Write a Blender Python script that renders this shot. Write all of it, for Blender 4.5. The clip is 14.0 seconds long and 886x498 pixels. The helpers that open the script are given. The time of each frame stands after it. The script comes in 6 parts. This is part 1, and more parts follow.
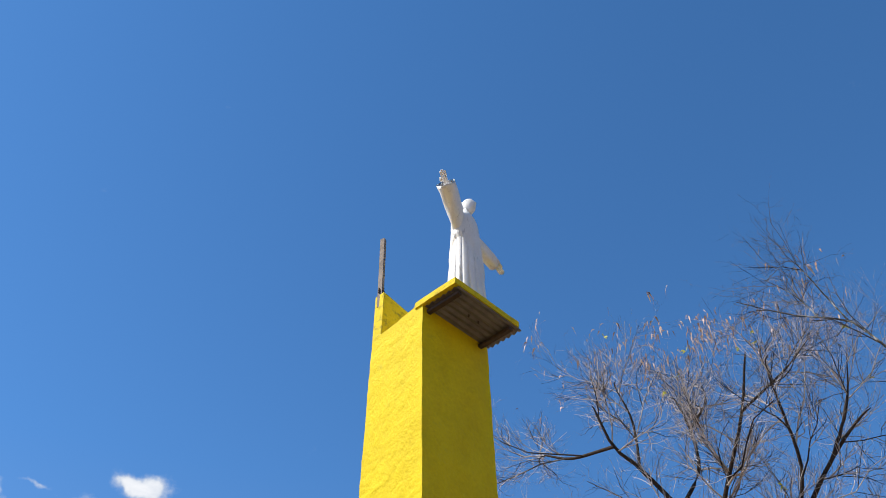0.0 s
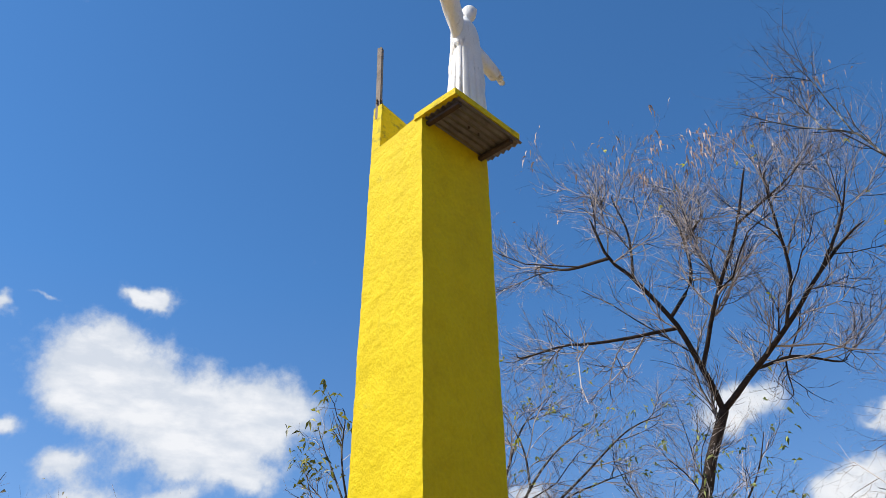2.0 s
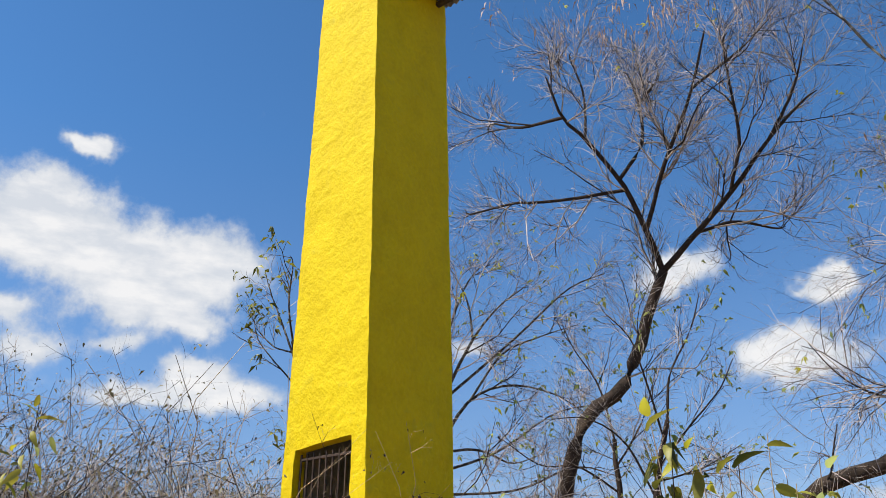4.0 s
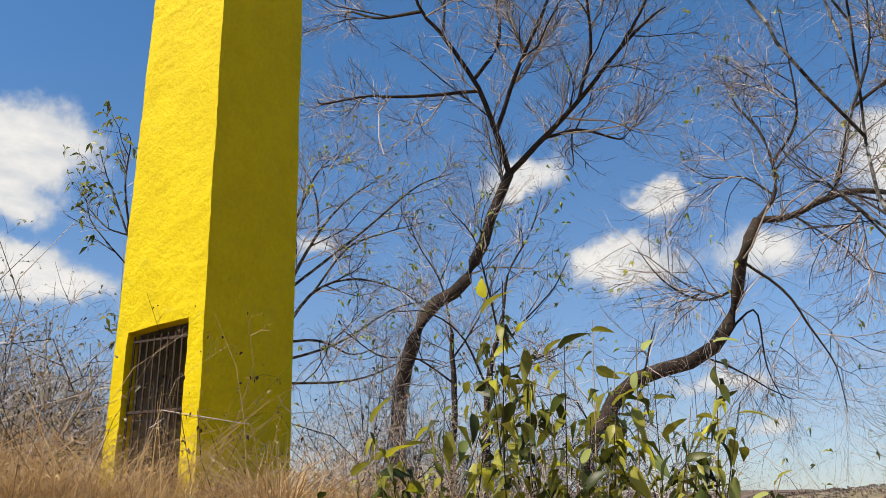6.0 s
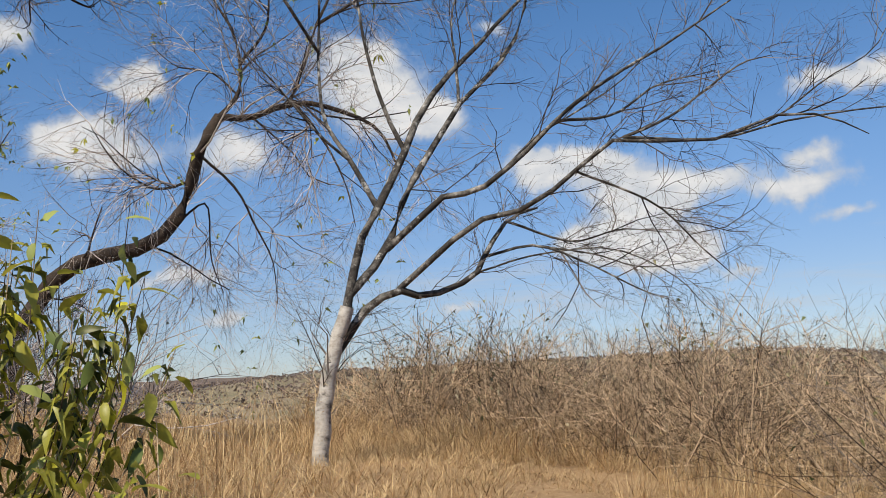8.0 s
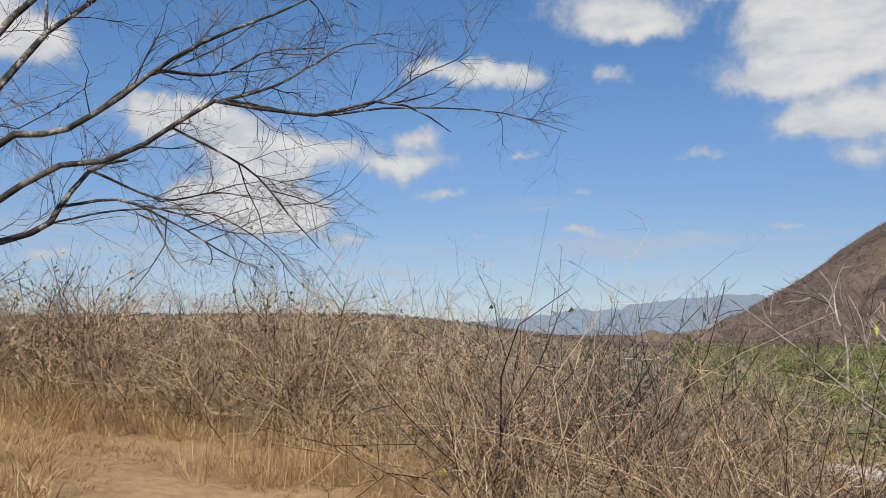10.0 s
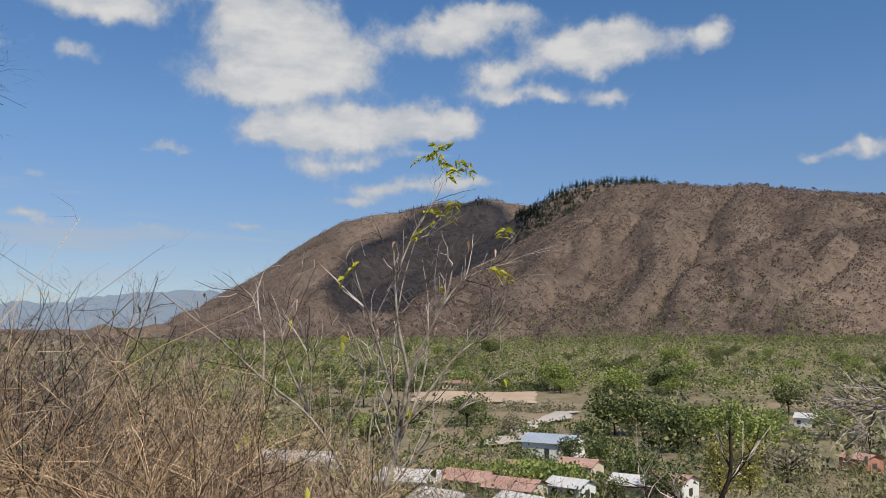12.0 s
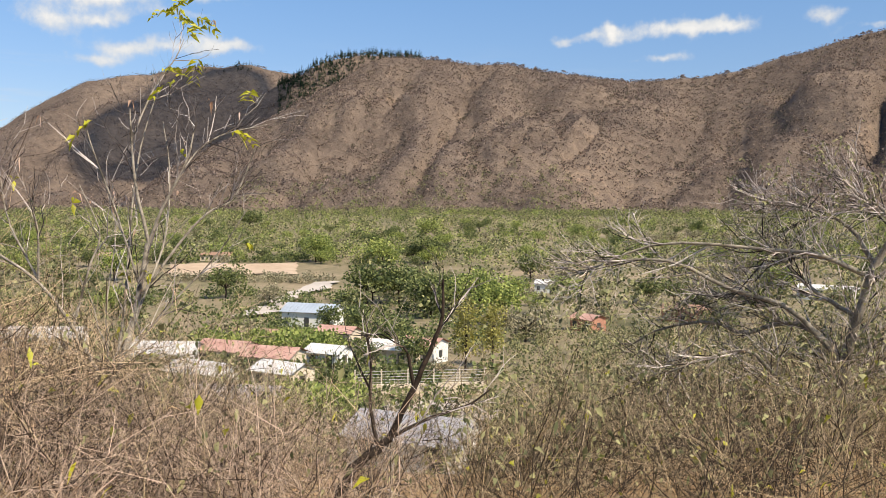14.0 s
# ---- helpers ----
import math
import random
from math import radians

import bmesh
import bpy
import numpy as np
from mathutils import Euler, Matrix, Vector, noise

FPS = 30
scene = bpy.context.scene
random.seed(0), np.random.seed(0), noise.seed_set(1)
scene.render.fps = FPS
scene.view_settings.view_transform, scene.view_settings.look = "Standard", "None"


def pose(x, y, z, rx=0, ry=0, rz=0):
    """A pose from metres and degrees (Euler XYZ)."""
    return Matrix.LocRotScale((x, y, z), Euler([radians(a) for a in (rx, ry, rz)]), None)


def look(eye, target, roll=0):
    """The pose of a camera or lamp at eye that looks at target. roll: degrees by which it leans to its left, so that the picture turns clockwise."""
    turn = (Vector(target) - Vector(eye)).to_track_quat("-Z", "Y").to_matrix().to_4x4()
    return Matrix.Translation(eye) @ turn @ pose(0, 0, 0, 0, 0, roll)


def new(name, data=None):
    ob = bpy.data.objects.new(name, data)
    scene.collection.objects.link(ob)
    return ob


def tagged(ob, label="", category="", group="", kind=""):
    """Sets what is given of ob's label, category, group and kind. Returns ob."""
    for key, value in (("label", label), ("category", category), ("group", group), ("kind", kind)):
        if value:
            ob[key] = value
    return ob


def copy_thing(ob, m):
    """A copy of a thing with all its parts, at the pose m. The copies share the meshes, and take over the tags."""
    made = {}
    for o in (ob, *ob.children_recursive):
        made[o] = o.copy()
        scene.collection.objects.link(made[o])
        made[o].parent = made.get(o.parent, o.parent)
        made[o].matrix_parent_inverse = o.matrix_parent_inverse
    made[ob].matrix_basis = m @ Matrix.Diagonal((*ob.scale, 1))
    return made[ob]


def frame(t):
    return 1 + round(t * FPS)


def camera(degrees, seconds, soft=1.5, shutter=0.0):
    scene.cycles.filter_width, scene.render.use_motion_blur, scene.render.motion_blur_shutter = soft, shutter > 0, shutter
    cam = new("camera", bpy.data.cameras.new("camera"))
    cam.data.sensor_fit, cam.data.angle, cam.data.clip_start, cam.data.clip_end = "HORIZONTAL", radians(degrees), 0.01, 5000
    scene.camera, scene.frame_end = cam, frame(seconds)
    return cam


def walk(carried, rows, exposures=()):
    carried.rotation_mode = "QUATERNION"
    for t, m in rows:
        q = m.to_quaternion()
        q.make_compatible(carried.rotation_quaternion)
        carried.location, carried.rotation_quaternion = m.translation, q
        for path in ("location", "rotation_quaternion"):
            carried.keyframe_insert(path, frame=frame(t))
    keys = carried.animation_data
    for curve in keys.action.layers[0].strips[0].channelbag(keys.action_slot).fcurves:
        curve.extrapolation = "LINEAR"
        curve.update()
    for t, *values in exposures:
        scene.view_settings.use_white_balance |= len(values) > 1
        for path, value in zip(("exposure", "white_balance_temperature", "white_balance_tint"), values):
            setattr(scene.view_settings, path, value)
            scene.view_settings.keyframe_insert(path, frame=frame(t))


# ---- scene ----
cam = camera(54.96, 14.0, soft=0.5)


def stand(x, y, z, heading, rise, lean):
    return pose(x, y, z, 90 + rise, 0, -heading) @ pose(0, 0, 0, 0, 0, lean)


PATH = [
    (0.0, stand(-0.001, 0.001, 1.601, 20.68, 45.21, 0.01)),
    (0.5, stand(0.006, 0.023, 1.603, 20.78, 43.14, 0.26)),
    (1.0, stand(0.018, 0.050, 1.597, 20.79, 40.68, 0.54)),
    (1.5, stand(0.004, 0.085, 1.624, 20.94, 36.55, 0.09)),
    (2.0, stand(0.001, 0.113, 1.619, 20.95, 32.91, -0.15)),
    (2.5, stand(0.012, 0.124, 1.614, 20.94, 29.14, -0.16)),
    (3.0, stand(0.034, 0.214, 1.612, 21.14, 25.94, 0.27)),
    (3.2, stand(0.028, 0.199, 1.587, 21.26, 24.88, 0.36)),
    (5.3, stand(0.028, 0.240, 1.531, 33.05, 21.03, -0.47)),
    (5.5, stand(0.028, 0.251, 1.514, 33.64, 19.74, -0.49)),
    (6.0, stand(0.059, 0.234, 1.491, 35.52, 16.61, -0.36)),
    (6.5, stand(0.088, 0.155, 1.448, 43.64, 13.61, -1.55)),
    (7.0, stand(0.131, 0.135, 1.433, 53.36, 11.71, -1.85)),
    (7.5, stand(0.163, 0.100, 1.420, 62.24, 10.38, -2.08)),
    (7.7, stand(0.179, 0.090, 1.415, 65.95, 9.73, -2.14)),
    (9.8, stand(0.309, -0.118, 1.497, 93.41, 5.76, 0.23)),
    (10.0, stand(0.312, -0.125, 1.499, 96.74, 5.69, 0.21)),
    (10.5, stand(0.322, -0.184, 1.500, 106.18, 4.91, 0.22)),
    (11.0, stand(0.244, -0.182, 1.484, 116.64, 5.81, 0.30)),
    (11.5, stand(0.162, -0.197, 1.482, 125.46, 6.03, 0.27)),
    (12.0, stand(0.116, -0.237, 1.484, 132.11, 5.54, 0.39)),
    (12.5, stand(0.127, -0.292, 1.477, 137.42, 3.72, 0.49)),
    (13.0, stand(0.051, -0.287, 1.459, 142.16, 0.76, 0.62)),
    (13.5, stand(-0.058, -0.239, 1.429, 146.14, -2.49, 0.83)),
    (14.0, stand(-0.096, -0.223, 1.425, 148.05, -2.86, 0.95)),
]
EXPOSURES = [(0.0, 0.36, 6500, 10), (2.0, 0.3, 6500, 10), (3.0, 0.3, 6600, 10), (5.5, 0.25, 7000, 10), (6.5, 0.25, 7200, 10), (7.5, 0.15, 7000, 10), (10.0, -0.05, 6800, 10),
             (11.0, -0.15, 6800, 10), (12.0, -0.17, 6800, 10), (12.5, -0.11, 6900, 10), (13.0, 0.1, 7100, 10), (13.5, 0.30, 7300, 10), (14.0, 0.44, 7350, 10)]
walk(cam, PATH, EXPOSURES)

# ---- light ----
SUN_AZ, SUN_EL = 280, 50
SKY_STRENGTH = 0.10


def heading(az):
    a = radians(az)
    return Vector((math.sin(a), math.cos(a), 0))


def polar(az, dist, z=0.0):
    v = heading(az) * dist
    return Vector((v.x, v.y, z))


sun = new("sun", bpy.data.lights.new("sun", "SUN"))
sun.data.energy, sun.data.angle, sun.data.color = 5.0, radians(0.53), (1.0, 0.95, 0.86)
s_dir = heading(SUN_AZ) * math.cos(radians(SUN_EL)) + Vector((0, 0, math.sin(radians(SUN_EL))))
sun.matrix_world = look(s_dir * 50, (0, 0, 0))


# ---- sky with fair-weather clouds: heading, elevation, half width, half height in degrees ----
CLOUDS_TOWER = [
    (-2.4, 24.3, 5.42, 2.66), (-3.3, 21.7, 4.50, 2.28), (1.9, 21.3, 8.16, 3.04), (3.4, 18.6, 6.02, 1.90),
    (8.7, 21.6, 4.90, 3.42), (8.1, 17.4, 2.99, 1.71), (-2.2, 14.9, 3.74, 1.71), (-4.2, 17.1, 2.19, 1.06),
    (3.2, 15.8, 2.37, 0.99), (-0.3, 28.0, 1.94, 0.53), (6.1, 12.8, 7.41, 0.99),
    (8.2, 14.3, 2.16, 0.76), (-9.6, 25.6, 0.93, 1.22), (-7.7, 18.7, 1.20, 0.76), (49.5, 18.8, 1.45, 1.14),
    (46.4, 15.0, 3.54, 1.90), (40.2, 20.5, 2.84, 1.37), (26.6, 17.1, 1.79, 0.99),
    (-0.6, 28.0, 2.37, 0.84),
    (-7.7, 27.1, 1.28, 0.30),
]
CLOUDS_TREES = [
    (9.9, 13.0, 4.68, 1.52), (8.4, 14.6, 2.55, 0.91), (48.9, 15.3, 4.14, 1.52), (50.9, 19.7, 1.53, 0.99),
    (41.7, 21.6, 3.27, 1.44), (51.0, 19.3, 1.77, 1.14), (64.9, 21.9, 4.30, 1.60), (66.4, 19.3, 4.83, 2.28),
    (68.3, 17.3, 4.38, 1.60), (71.0, 17.7, 1.60, 1.37), (56.8, 15.1, 3.54, 2.09), (74.9, 23.2, 1.45, 0.68),
    (79.7, 13.7, 4.30, 1.44), (84.0, 11.8, 4.27, 1.52), (81.7, 8.6, 5.38, 1.37), (86.3, 8.0, 3.84, 1.29),
    (89.3, 12.3, 2.33, 0.76), (53.6, 7.2, 4.60, 0.91), (56.6, 4.5, 2.86, 0.61), (61.8, 3.3, 2.28, 0.42),
    (49.9, 2.3, 1.90, 0.27), (70.1, 2.5, 3.04, 0.34),
]
CLOUDS_VALLEY = [
    (95.0, 17.7, 2.00, 0.61), (98.7, 17.4, 3.39, 0.91), (102.1, 16.9, 2.38, 0.84), (95.0, 13.0, 2.15, 0.76),
    (93.5, 11.2, 4.07, 0.99), (96.7, 9.1, 2.12, 0.49), (101.9, 12.1, 0.97, 0.49), (106.0, 9.2, 1.23, 0.34),
    (103.3, 8.3, 2.00, 0.34), (106.1, 6.6, 3.25, 0.49), (99.6, 6.8, 1.15, 0.27), (112.7, 6.4, 2.68, 0.30),
    (119.2, 6.5, 2.10, 0.30), (107.8, 21.3, 4.49, 1.71), (110.2, 19.8, 2.83, 1.14), (108.3, 17.0, 1.43, 0.61),
    (114.6, 21.7, 1.02, 0.68), (120.3, 21.0, 4.48, 1.90), (121.1, 18.9, 5.83, 1.71), (120.7, 16.7, 6.35, 1.37),
    (119.2, 15.6, 3.55, 0.84), (123.8, 17.7, 3.19, 1.71), (121.1, 12.8, 3.70, 1.29), (126.1, 13.9, 5.48, 1.06),
    (132.0, 14.0, 3.33, 1.06), (125.3, 12.7, 3.90, 0.68), (113.4, 11.6, 2.02, 0.34), (123.4, 10.7, 2.01, 0.76),
    (126.4, 11.4, 1.94, 0.53), (131.2, 11.8, 2.33, 0.38), (133.7, 10.2, 2.51, 0.65), (129.0, 9.6, 3.85, 0.65),
    (126.0, 8.7, 2.31, 0.46), (131.7, 19.6, 3.03, 1.37), (135.7, 20.8, 3.66, 0.99), (140.8, 18.3, 3.80, 1.52),
    (144.0, 19.0, 3.62, 1.37), (135.8, 17.2, 1.99, 0.91), (136.6, 15.9, 3.56, 0.57), (139.7, 15.3, 1.58, 0.49),
    (143.2, 15.7, 1.97, 0.61), (89.9, 6.1, 2.29, 0.38), (93.1, 4.3, 2.29, 0.27), (99.5, 4.7, 2.29, 0.23),
    (79.6, 13.9, 3.92, 0.99), (84.8, 11.1, 3.10, 1.90), (86.0, 7.6, 3.64, 1.22), (81.6, 8.8, 2.69, 0.99),
    (71.9, 4.8, 2.29, 0.46),
]
CLOUDS_VALLEY_LOW = [
    (149.7, 19.0, 1.77, 1.06), (155.3, 11.2, 0.77, 0.38), (157.2, 11.5, 1.55, 0.57), (159.0, 12.0, 0.78, 0.53),
    (162.4, 11.6, 3.49, 0.76), (166.2, 11.4, 2.71, 0.61), (162.6, 9.7, 2.51, 0.42), (172.2, 12.0, 1.40, 0.49),
    (174.4, 11.1, 1.55, 0.30),
]


class Nodes:
    """Short forms for building a node tree."""

    def __init__(self, tree):
        self.t = tree
        tree.nodes.clear()

    def n(self, kind, ins=(), **props):
        node = self.t.nodes.new(kind)
        if "operation" in props:
            node.operation = props["operation"]
        if "use_clamp" in props:
            node.use_clamp = props["use_clamp"]
        if "interpolation_type" in props:
            node.interpolation_type = props["interpolation_type"]
        if "blend_type" in props:
            node.data_type, node.blend_type = props["data_type"], props["blend_type"]
        for k, v in (ins.items() if isinstance(ins, dict) else enumerate(ins)):
            if isinstance(v, bpy.types.NodeSocket):
                self.t.links.new(v, node.inputs[k])
            elif v is not None:
                node.inputs[k].default_value = v
        return node

    def math(self, op, a, b=None, c=None, clamp=False):
        return self.n("ShaderNodeMath", (a, b, c), operation=op, use_clamp=clamp).outputs[0]

    def noise(self, vec, scale, detail=3.0, rough=0.5):
        return self.n("ShaderNodeTexNoise", {"Vector": vec, "Scale": scale, "Detail": detail, "Roughness": rough})

    def ramp(self, fac, stops):
        node = self.n("ShaderNodeValToRGB", (fac,))
        e = node.color_ramp.elements
        e[0].position, e[0].color = stops[0][0], (*stops[0][1], 1)
        e[1].position, e[1].color = stops[-1][0], (*stops[-1][1], 1)
        for p, c in stops[1:-1]:
            x = e.new(p)
            x.color = (*c, 1)
        return node.outputs[0]

    def mix(self, fac, a, b, blend="MIX"):
        node = self.n("ShaderNodeMix", data_type="RGBA", blend_type=blend)
        for sock, v in ((0, fac), (6, a), (7, b)):
            if isinstance(v, bpy.types.NodeSocket):
                self.t.links.new(v, node.inputs[sock])
            else:
                node.inputs[sock].default_value = (*v, 1) if isinstance(v, tuple) else v
        return node.outputs[2]


world = bpy.data.worlds.new("sky")
scene.world = world
world.use_nodes = True
w = Nodes(world.node_tree)
sky = w.n("ShaderNodeTexSky")
sky.sky_type, sky.sun_disc = "NISHITA", False
sky.sun_elevation, sky.sun_rotation = radians(SUN_EL), radians(SUN_AZ)
sky.altitude, sky.air_density, sky.dust_density, sky.ozone_density = 600, 1.0, 0.2, 4.0
way = w.n("ShaderNodeTexCoord").outputs["Generated"]
MID = 75.0
wob = w.noise(way, 14.0, 4.0, 0.6).outputs["Color"]
shifted = w.n("ShaderNodeVectorMath", (w.n("ShaderNodeVectorMath", (wob, (0.5, 0.5, 0.5)), operation="SUBTRACT").outputs[0],
                                       (0.07, 0.07, 0.05)), operation="MULTIPLY").outputs[0]
bent = w.n("ShaderNodeVectorMath", (w.n("ShaderNodeVectorMath", (way, shifted), operation="ADD").outputs[0],), operation="NORMALIZE").outputs[0]
fwd, side = heading(MID), heading(MID + 90)
ahead = w.n("ShaderNodeVectorMath", (bent, tuple(fwd)), operation="DOT_PRODUCT").outputs["Value"]
aside = w.n("ShaderNodeVectorMath", (bent, tuple(side)), operation="DOT_PRODUCT").outputs["Value"]
up = w.n("ShaderNodeSeparateXYZ", (bent,)).outputs["Z"]
place = w.n("ShaderNodeCombineXYZ", (w.math("ARCTAN2", aside, ahead), w.math("ARCSINE", up), 0.0)).outputs[0]
total = None
PUFFS = [(q, k) for group, k in ((CLOUDS_TOWER, 0.99), (CLOUDS_TREES, 1.1), (CLOUDS_VALLEY, 1.22), (CLOUDS_VALLEY_LOW, 1.15)) for q in group]
for (az, el, hw, hh), k in PUFFS:
    weight = min(1.0, 0.32 + 0.72 * hh)
    off = w.n("ShaderNodeVectorMath", (place, (radians(az - MID), radians(el), 0)), operation="SUBTRACT").outputs[0]
    off = w.n("ShaderNodeVectorMath", (off, (1 / radians(hw * k), 1 / radians(hh * k), 0)), operation="MULTIPLY").outputs[0]
    d2 = w.n("ShaderNodeVectorMath", (off, off), operation="DOT_PRODUCT").outputs["Value"]
    g = w.math("MULTIPLY", w.math("POWER", 0.2, d2), weight)
    total = g if total is None else w.math("ADD", total, g)
fine = w.noise(way, 26.0, 7.0, 0.64).outputs["Fac"]
dens = w.math("ADD", total, w.math("MULTIPLY", w.math("SUBTRACT", fine, 0.5), 1.25))
cover = w.n("ShaderNodeMapRange", (dens, 0.22, 0.90, 0.0, 0.95), interpolation_type="SMOOTHSTEP").outputs[0]
drawn = w.n("ShaderNodeVectorMath", (way, (3.5, 3.5, 36.0)), operation="MULTIPLY").outputs[0]
streak = w.n("ShaderNodeMapRange", (w.noise(drawn, 1.0, 5.0, 0.6).outputs["Fac"], 0.50, 0.72, 0.0, 0.5), interpolation_type="SMOOTHSTEP").outputs[0]
low = w.n("ShaderNodeMapRange", (up, 0.10, 0.19, 1.0, 0.0), interpolation_type="SMOOTHSTEP").outputs[0]
cover = w.math("MAXIMUM", cover, w.math("MULTIPLY", streak, low))
thick = w.n("ShaderNodeMapRange", (dens, 0.4, 1.25, 0.0, 1.0), interpolation_type="SMOOTHSTEP").outputs[0]
flatter = w.n("ShaderNodeVectorMath", (way, (1.0, 1.0, 2.6)), operation="MULTIPLY").outputs[0]
billow = w.noise(flatter, 17.0, 5.0, 0.55).outputs["Fac"]
lit = w.math("MULTIPLY", thick, w.n("ShaderNodeMapRange", (billow, 0.36, 0.60, 0.30, 1.0)).outputs[0])
cloud_col = w.mix(lit, (0.56, 0.62, 0.71), (0.86, 0.87, 0.89))
height = w.n("ShaderNodeSeparateXYZ", (way,)).outputs["Z"]
air = w.ramp(height, [(0.0, (0.47, 0.53, 0.69)), (0.09, (0.58, 0.59, 0.68)), (0.24, (0.62, 0.75, 0.87)), (0.5, (0.45, 0.77, 0.97)), (1.0, (0.42, 0.77, 0.97))])
clear = w.mix(1.0, w.mix(1.0, sky.outputs[0], air, "MULTIPLY"), (1.42, 1.42, 1.42), "MULTIPLY")
sky_bg = w.n("ShaderNodeBackground", (clear, SKY_STRENGTH))
cloud_bg = w.n("ShaderNodeBackground", (cloud_col, 0.88))
both = w.n("ShaderNodeMixShader", (cover, sky_bg.outputs[0], cloud_bg.outputs[0]))
w.n("ShaderNodeOutputWorld", (both.outputs[0],))

# ---- numeric helpers ----
rng = np.random.default_rng(7)


def lattice(ix, iy, seed):
    h = (ix.astype(np.int64) * 374761393 + iy.astype(np.int64) * 668265263 + seed * 1442695041) & 0x7FFFFFFF
    h = ((h ^ (h >> 13)) * 1274126177) & 0x7FFFFFFF
    return ((h ^ (h >> 16)) & 0xFFFF) / 65535.0


def wave(x, y, seed=0):
    """Smooth value noise, -1 to 1."""
    x, y = np.asarray(x, float), np.asarray(y, float)
    ix, iy = np.floor(x).astype(int), np.floor(y).astype(int)
    fx, fy = x - ix, y - iy
    fx, fy = fx * fx * (3 - 2 * fx), fy * fy * (3 - 2 * fy)
    a, b = lattice(ix, iy, seed), lattice(ix + 1, iy, seed)
    c, d = lattice(ix, iy + 1, seed), lattice(ix + 1, iy + 1, seed)
    return 2 * ((a + (b - a) * fx) * (1 - fy) + (c + (d - c) * fx) * fy) - 1


def waves(x, y, octaves=4, seed=0):
    total, amp = 0.0, 1.0
    for o in range(octaves):
        total = total + amp * wave(x * 2**o, y * 2**o, seed + o)
        amp *= 0.5
    return total


def mesh_from(name, verts, faces, smooth=False):
    """A mesh from arrays of points and of faces with one number of corners (or several such arrays)."""
    verts = np.asarray(verts, np.float32).reshape(-1, 3)
    groups = [np.asarray(f, np.int32) for f in (faces if isinstance(faces, list) else [faces])]
    groups = [g for g in groups if len(g)]
    me = bpy.data.meshes.new(name)
    me.vertices.add(len(verts))
    me.vertices.foreach_set("co", verts.ravel())
    loops = np.concatenate([g.ravel() for g in groups])
    sizes = np.concatenate([np.full(len(g), g.shape[1], np.int32) for g in groups])
    me.loops.add(len(loops))
    me.loops.foreach_set("vertex_index", loops)
    me.polygons.add(len(sizes))
    me.polygons.foreach_set("loop_start", np.concatenate([[0], np.cumsum(sizes)[:-1]]).astype(np.int32))
    if smooth:
        me.polygons.foreach_set("use_smooth", np.ones(len(sizes), bool))
    me.update()
    me.validate()
    return me


def solid(name, me, mat, parent=None, label="", kind=""):
    ob = new(name, me)
    if mat is not None and not me.materials:
        me.materials.append(mat)
    if parent is not None:
        ob.parent = parent
    return tagged(ob, label=label, kind=kind)


def part(name, bm, mat, parent, label=""):
    me = bpy.data.meshes.new(name)
    bm.normal_update()
    bm.to_mesh(me)
    bm.free()
    return solid(name, me, mat, parent, label)


def thing(name, at, label, category, group="", turn=0.0):
    ob = new(name)
    ob.matrix_world = pose(*at, 0, 0, turn)
    return tagged(ob, label, category, group)


def box(bm, lo, hi, m=None, bevel=0.0):
    made = bmesh.ops.create_cube(bm, size=1)["verts"]
    c, s = (Vector(lo) + Vector(hi)) / 2, Vector(hi) - Vector(lo)
    for v in made:
        v.co = Vector((v.co.x * s.x, v.co.y * s.y, v.co.z * s.z)) + c
    if bevel:
        edges = {e for v in made for e in v.link_edges}
        made = bmesh.ops.bevel(bm, geom=list(edges), offset=bevel, segments=1, affect="EDGES")["verts"]
    if m is not None:
        bmesh.ops.transform(bm, matrix=m, verts=made)
    return made


# ---- materials ----
def material(name, rough=0.8, spec=0.3):
    m = bpy.data.materials.new(name)
    m.use_nodes = True
    n = Nodes(m.node_tree)
    b = n.n("ShaderNodeBsdfPrincipled", {"Roughness": rough, "Specular IOR Level": spec})
    n.n("ShaderNodeOutputMaterial", (b.outputs[0],))
    return m, n, b


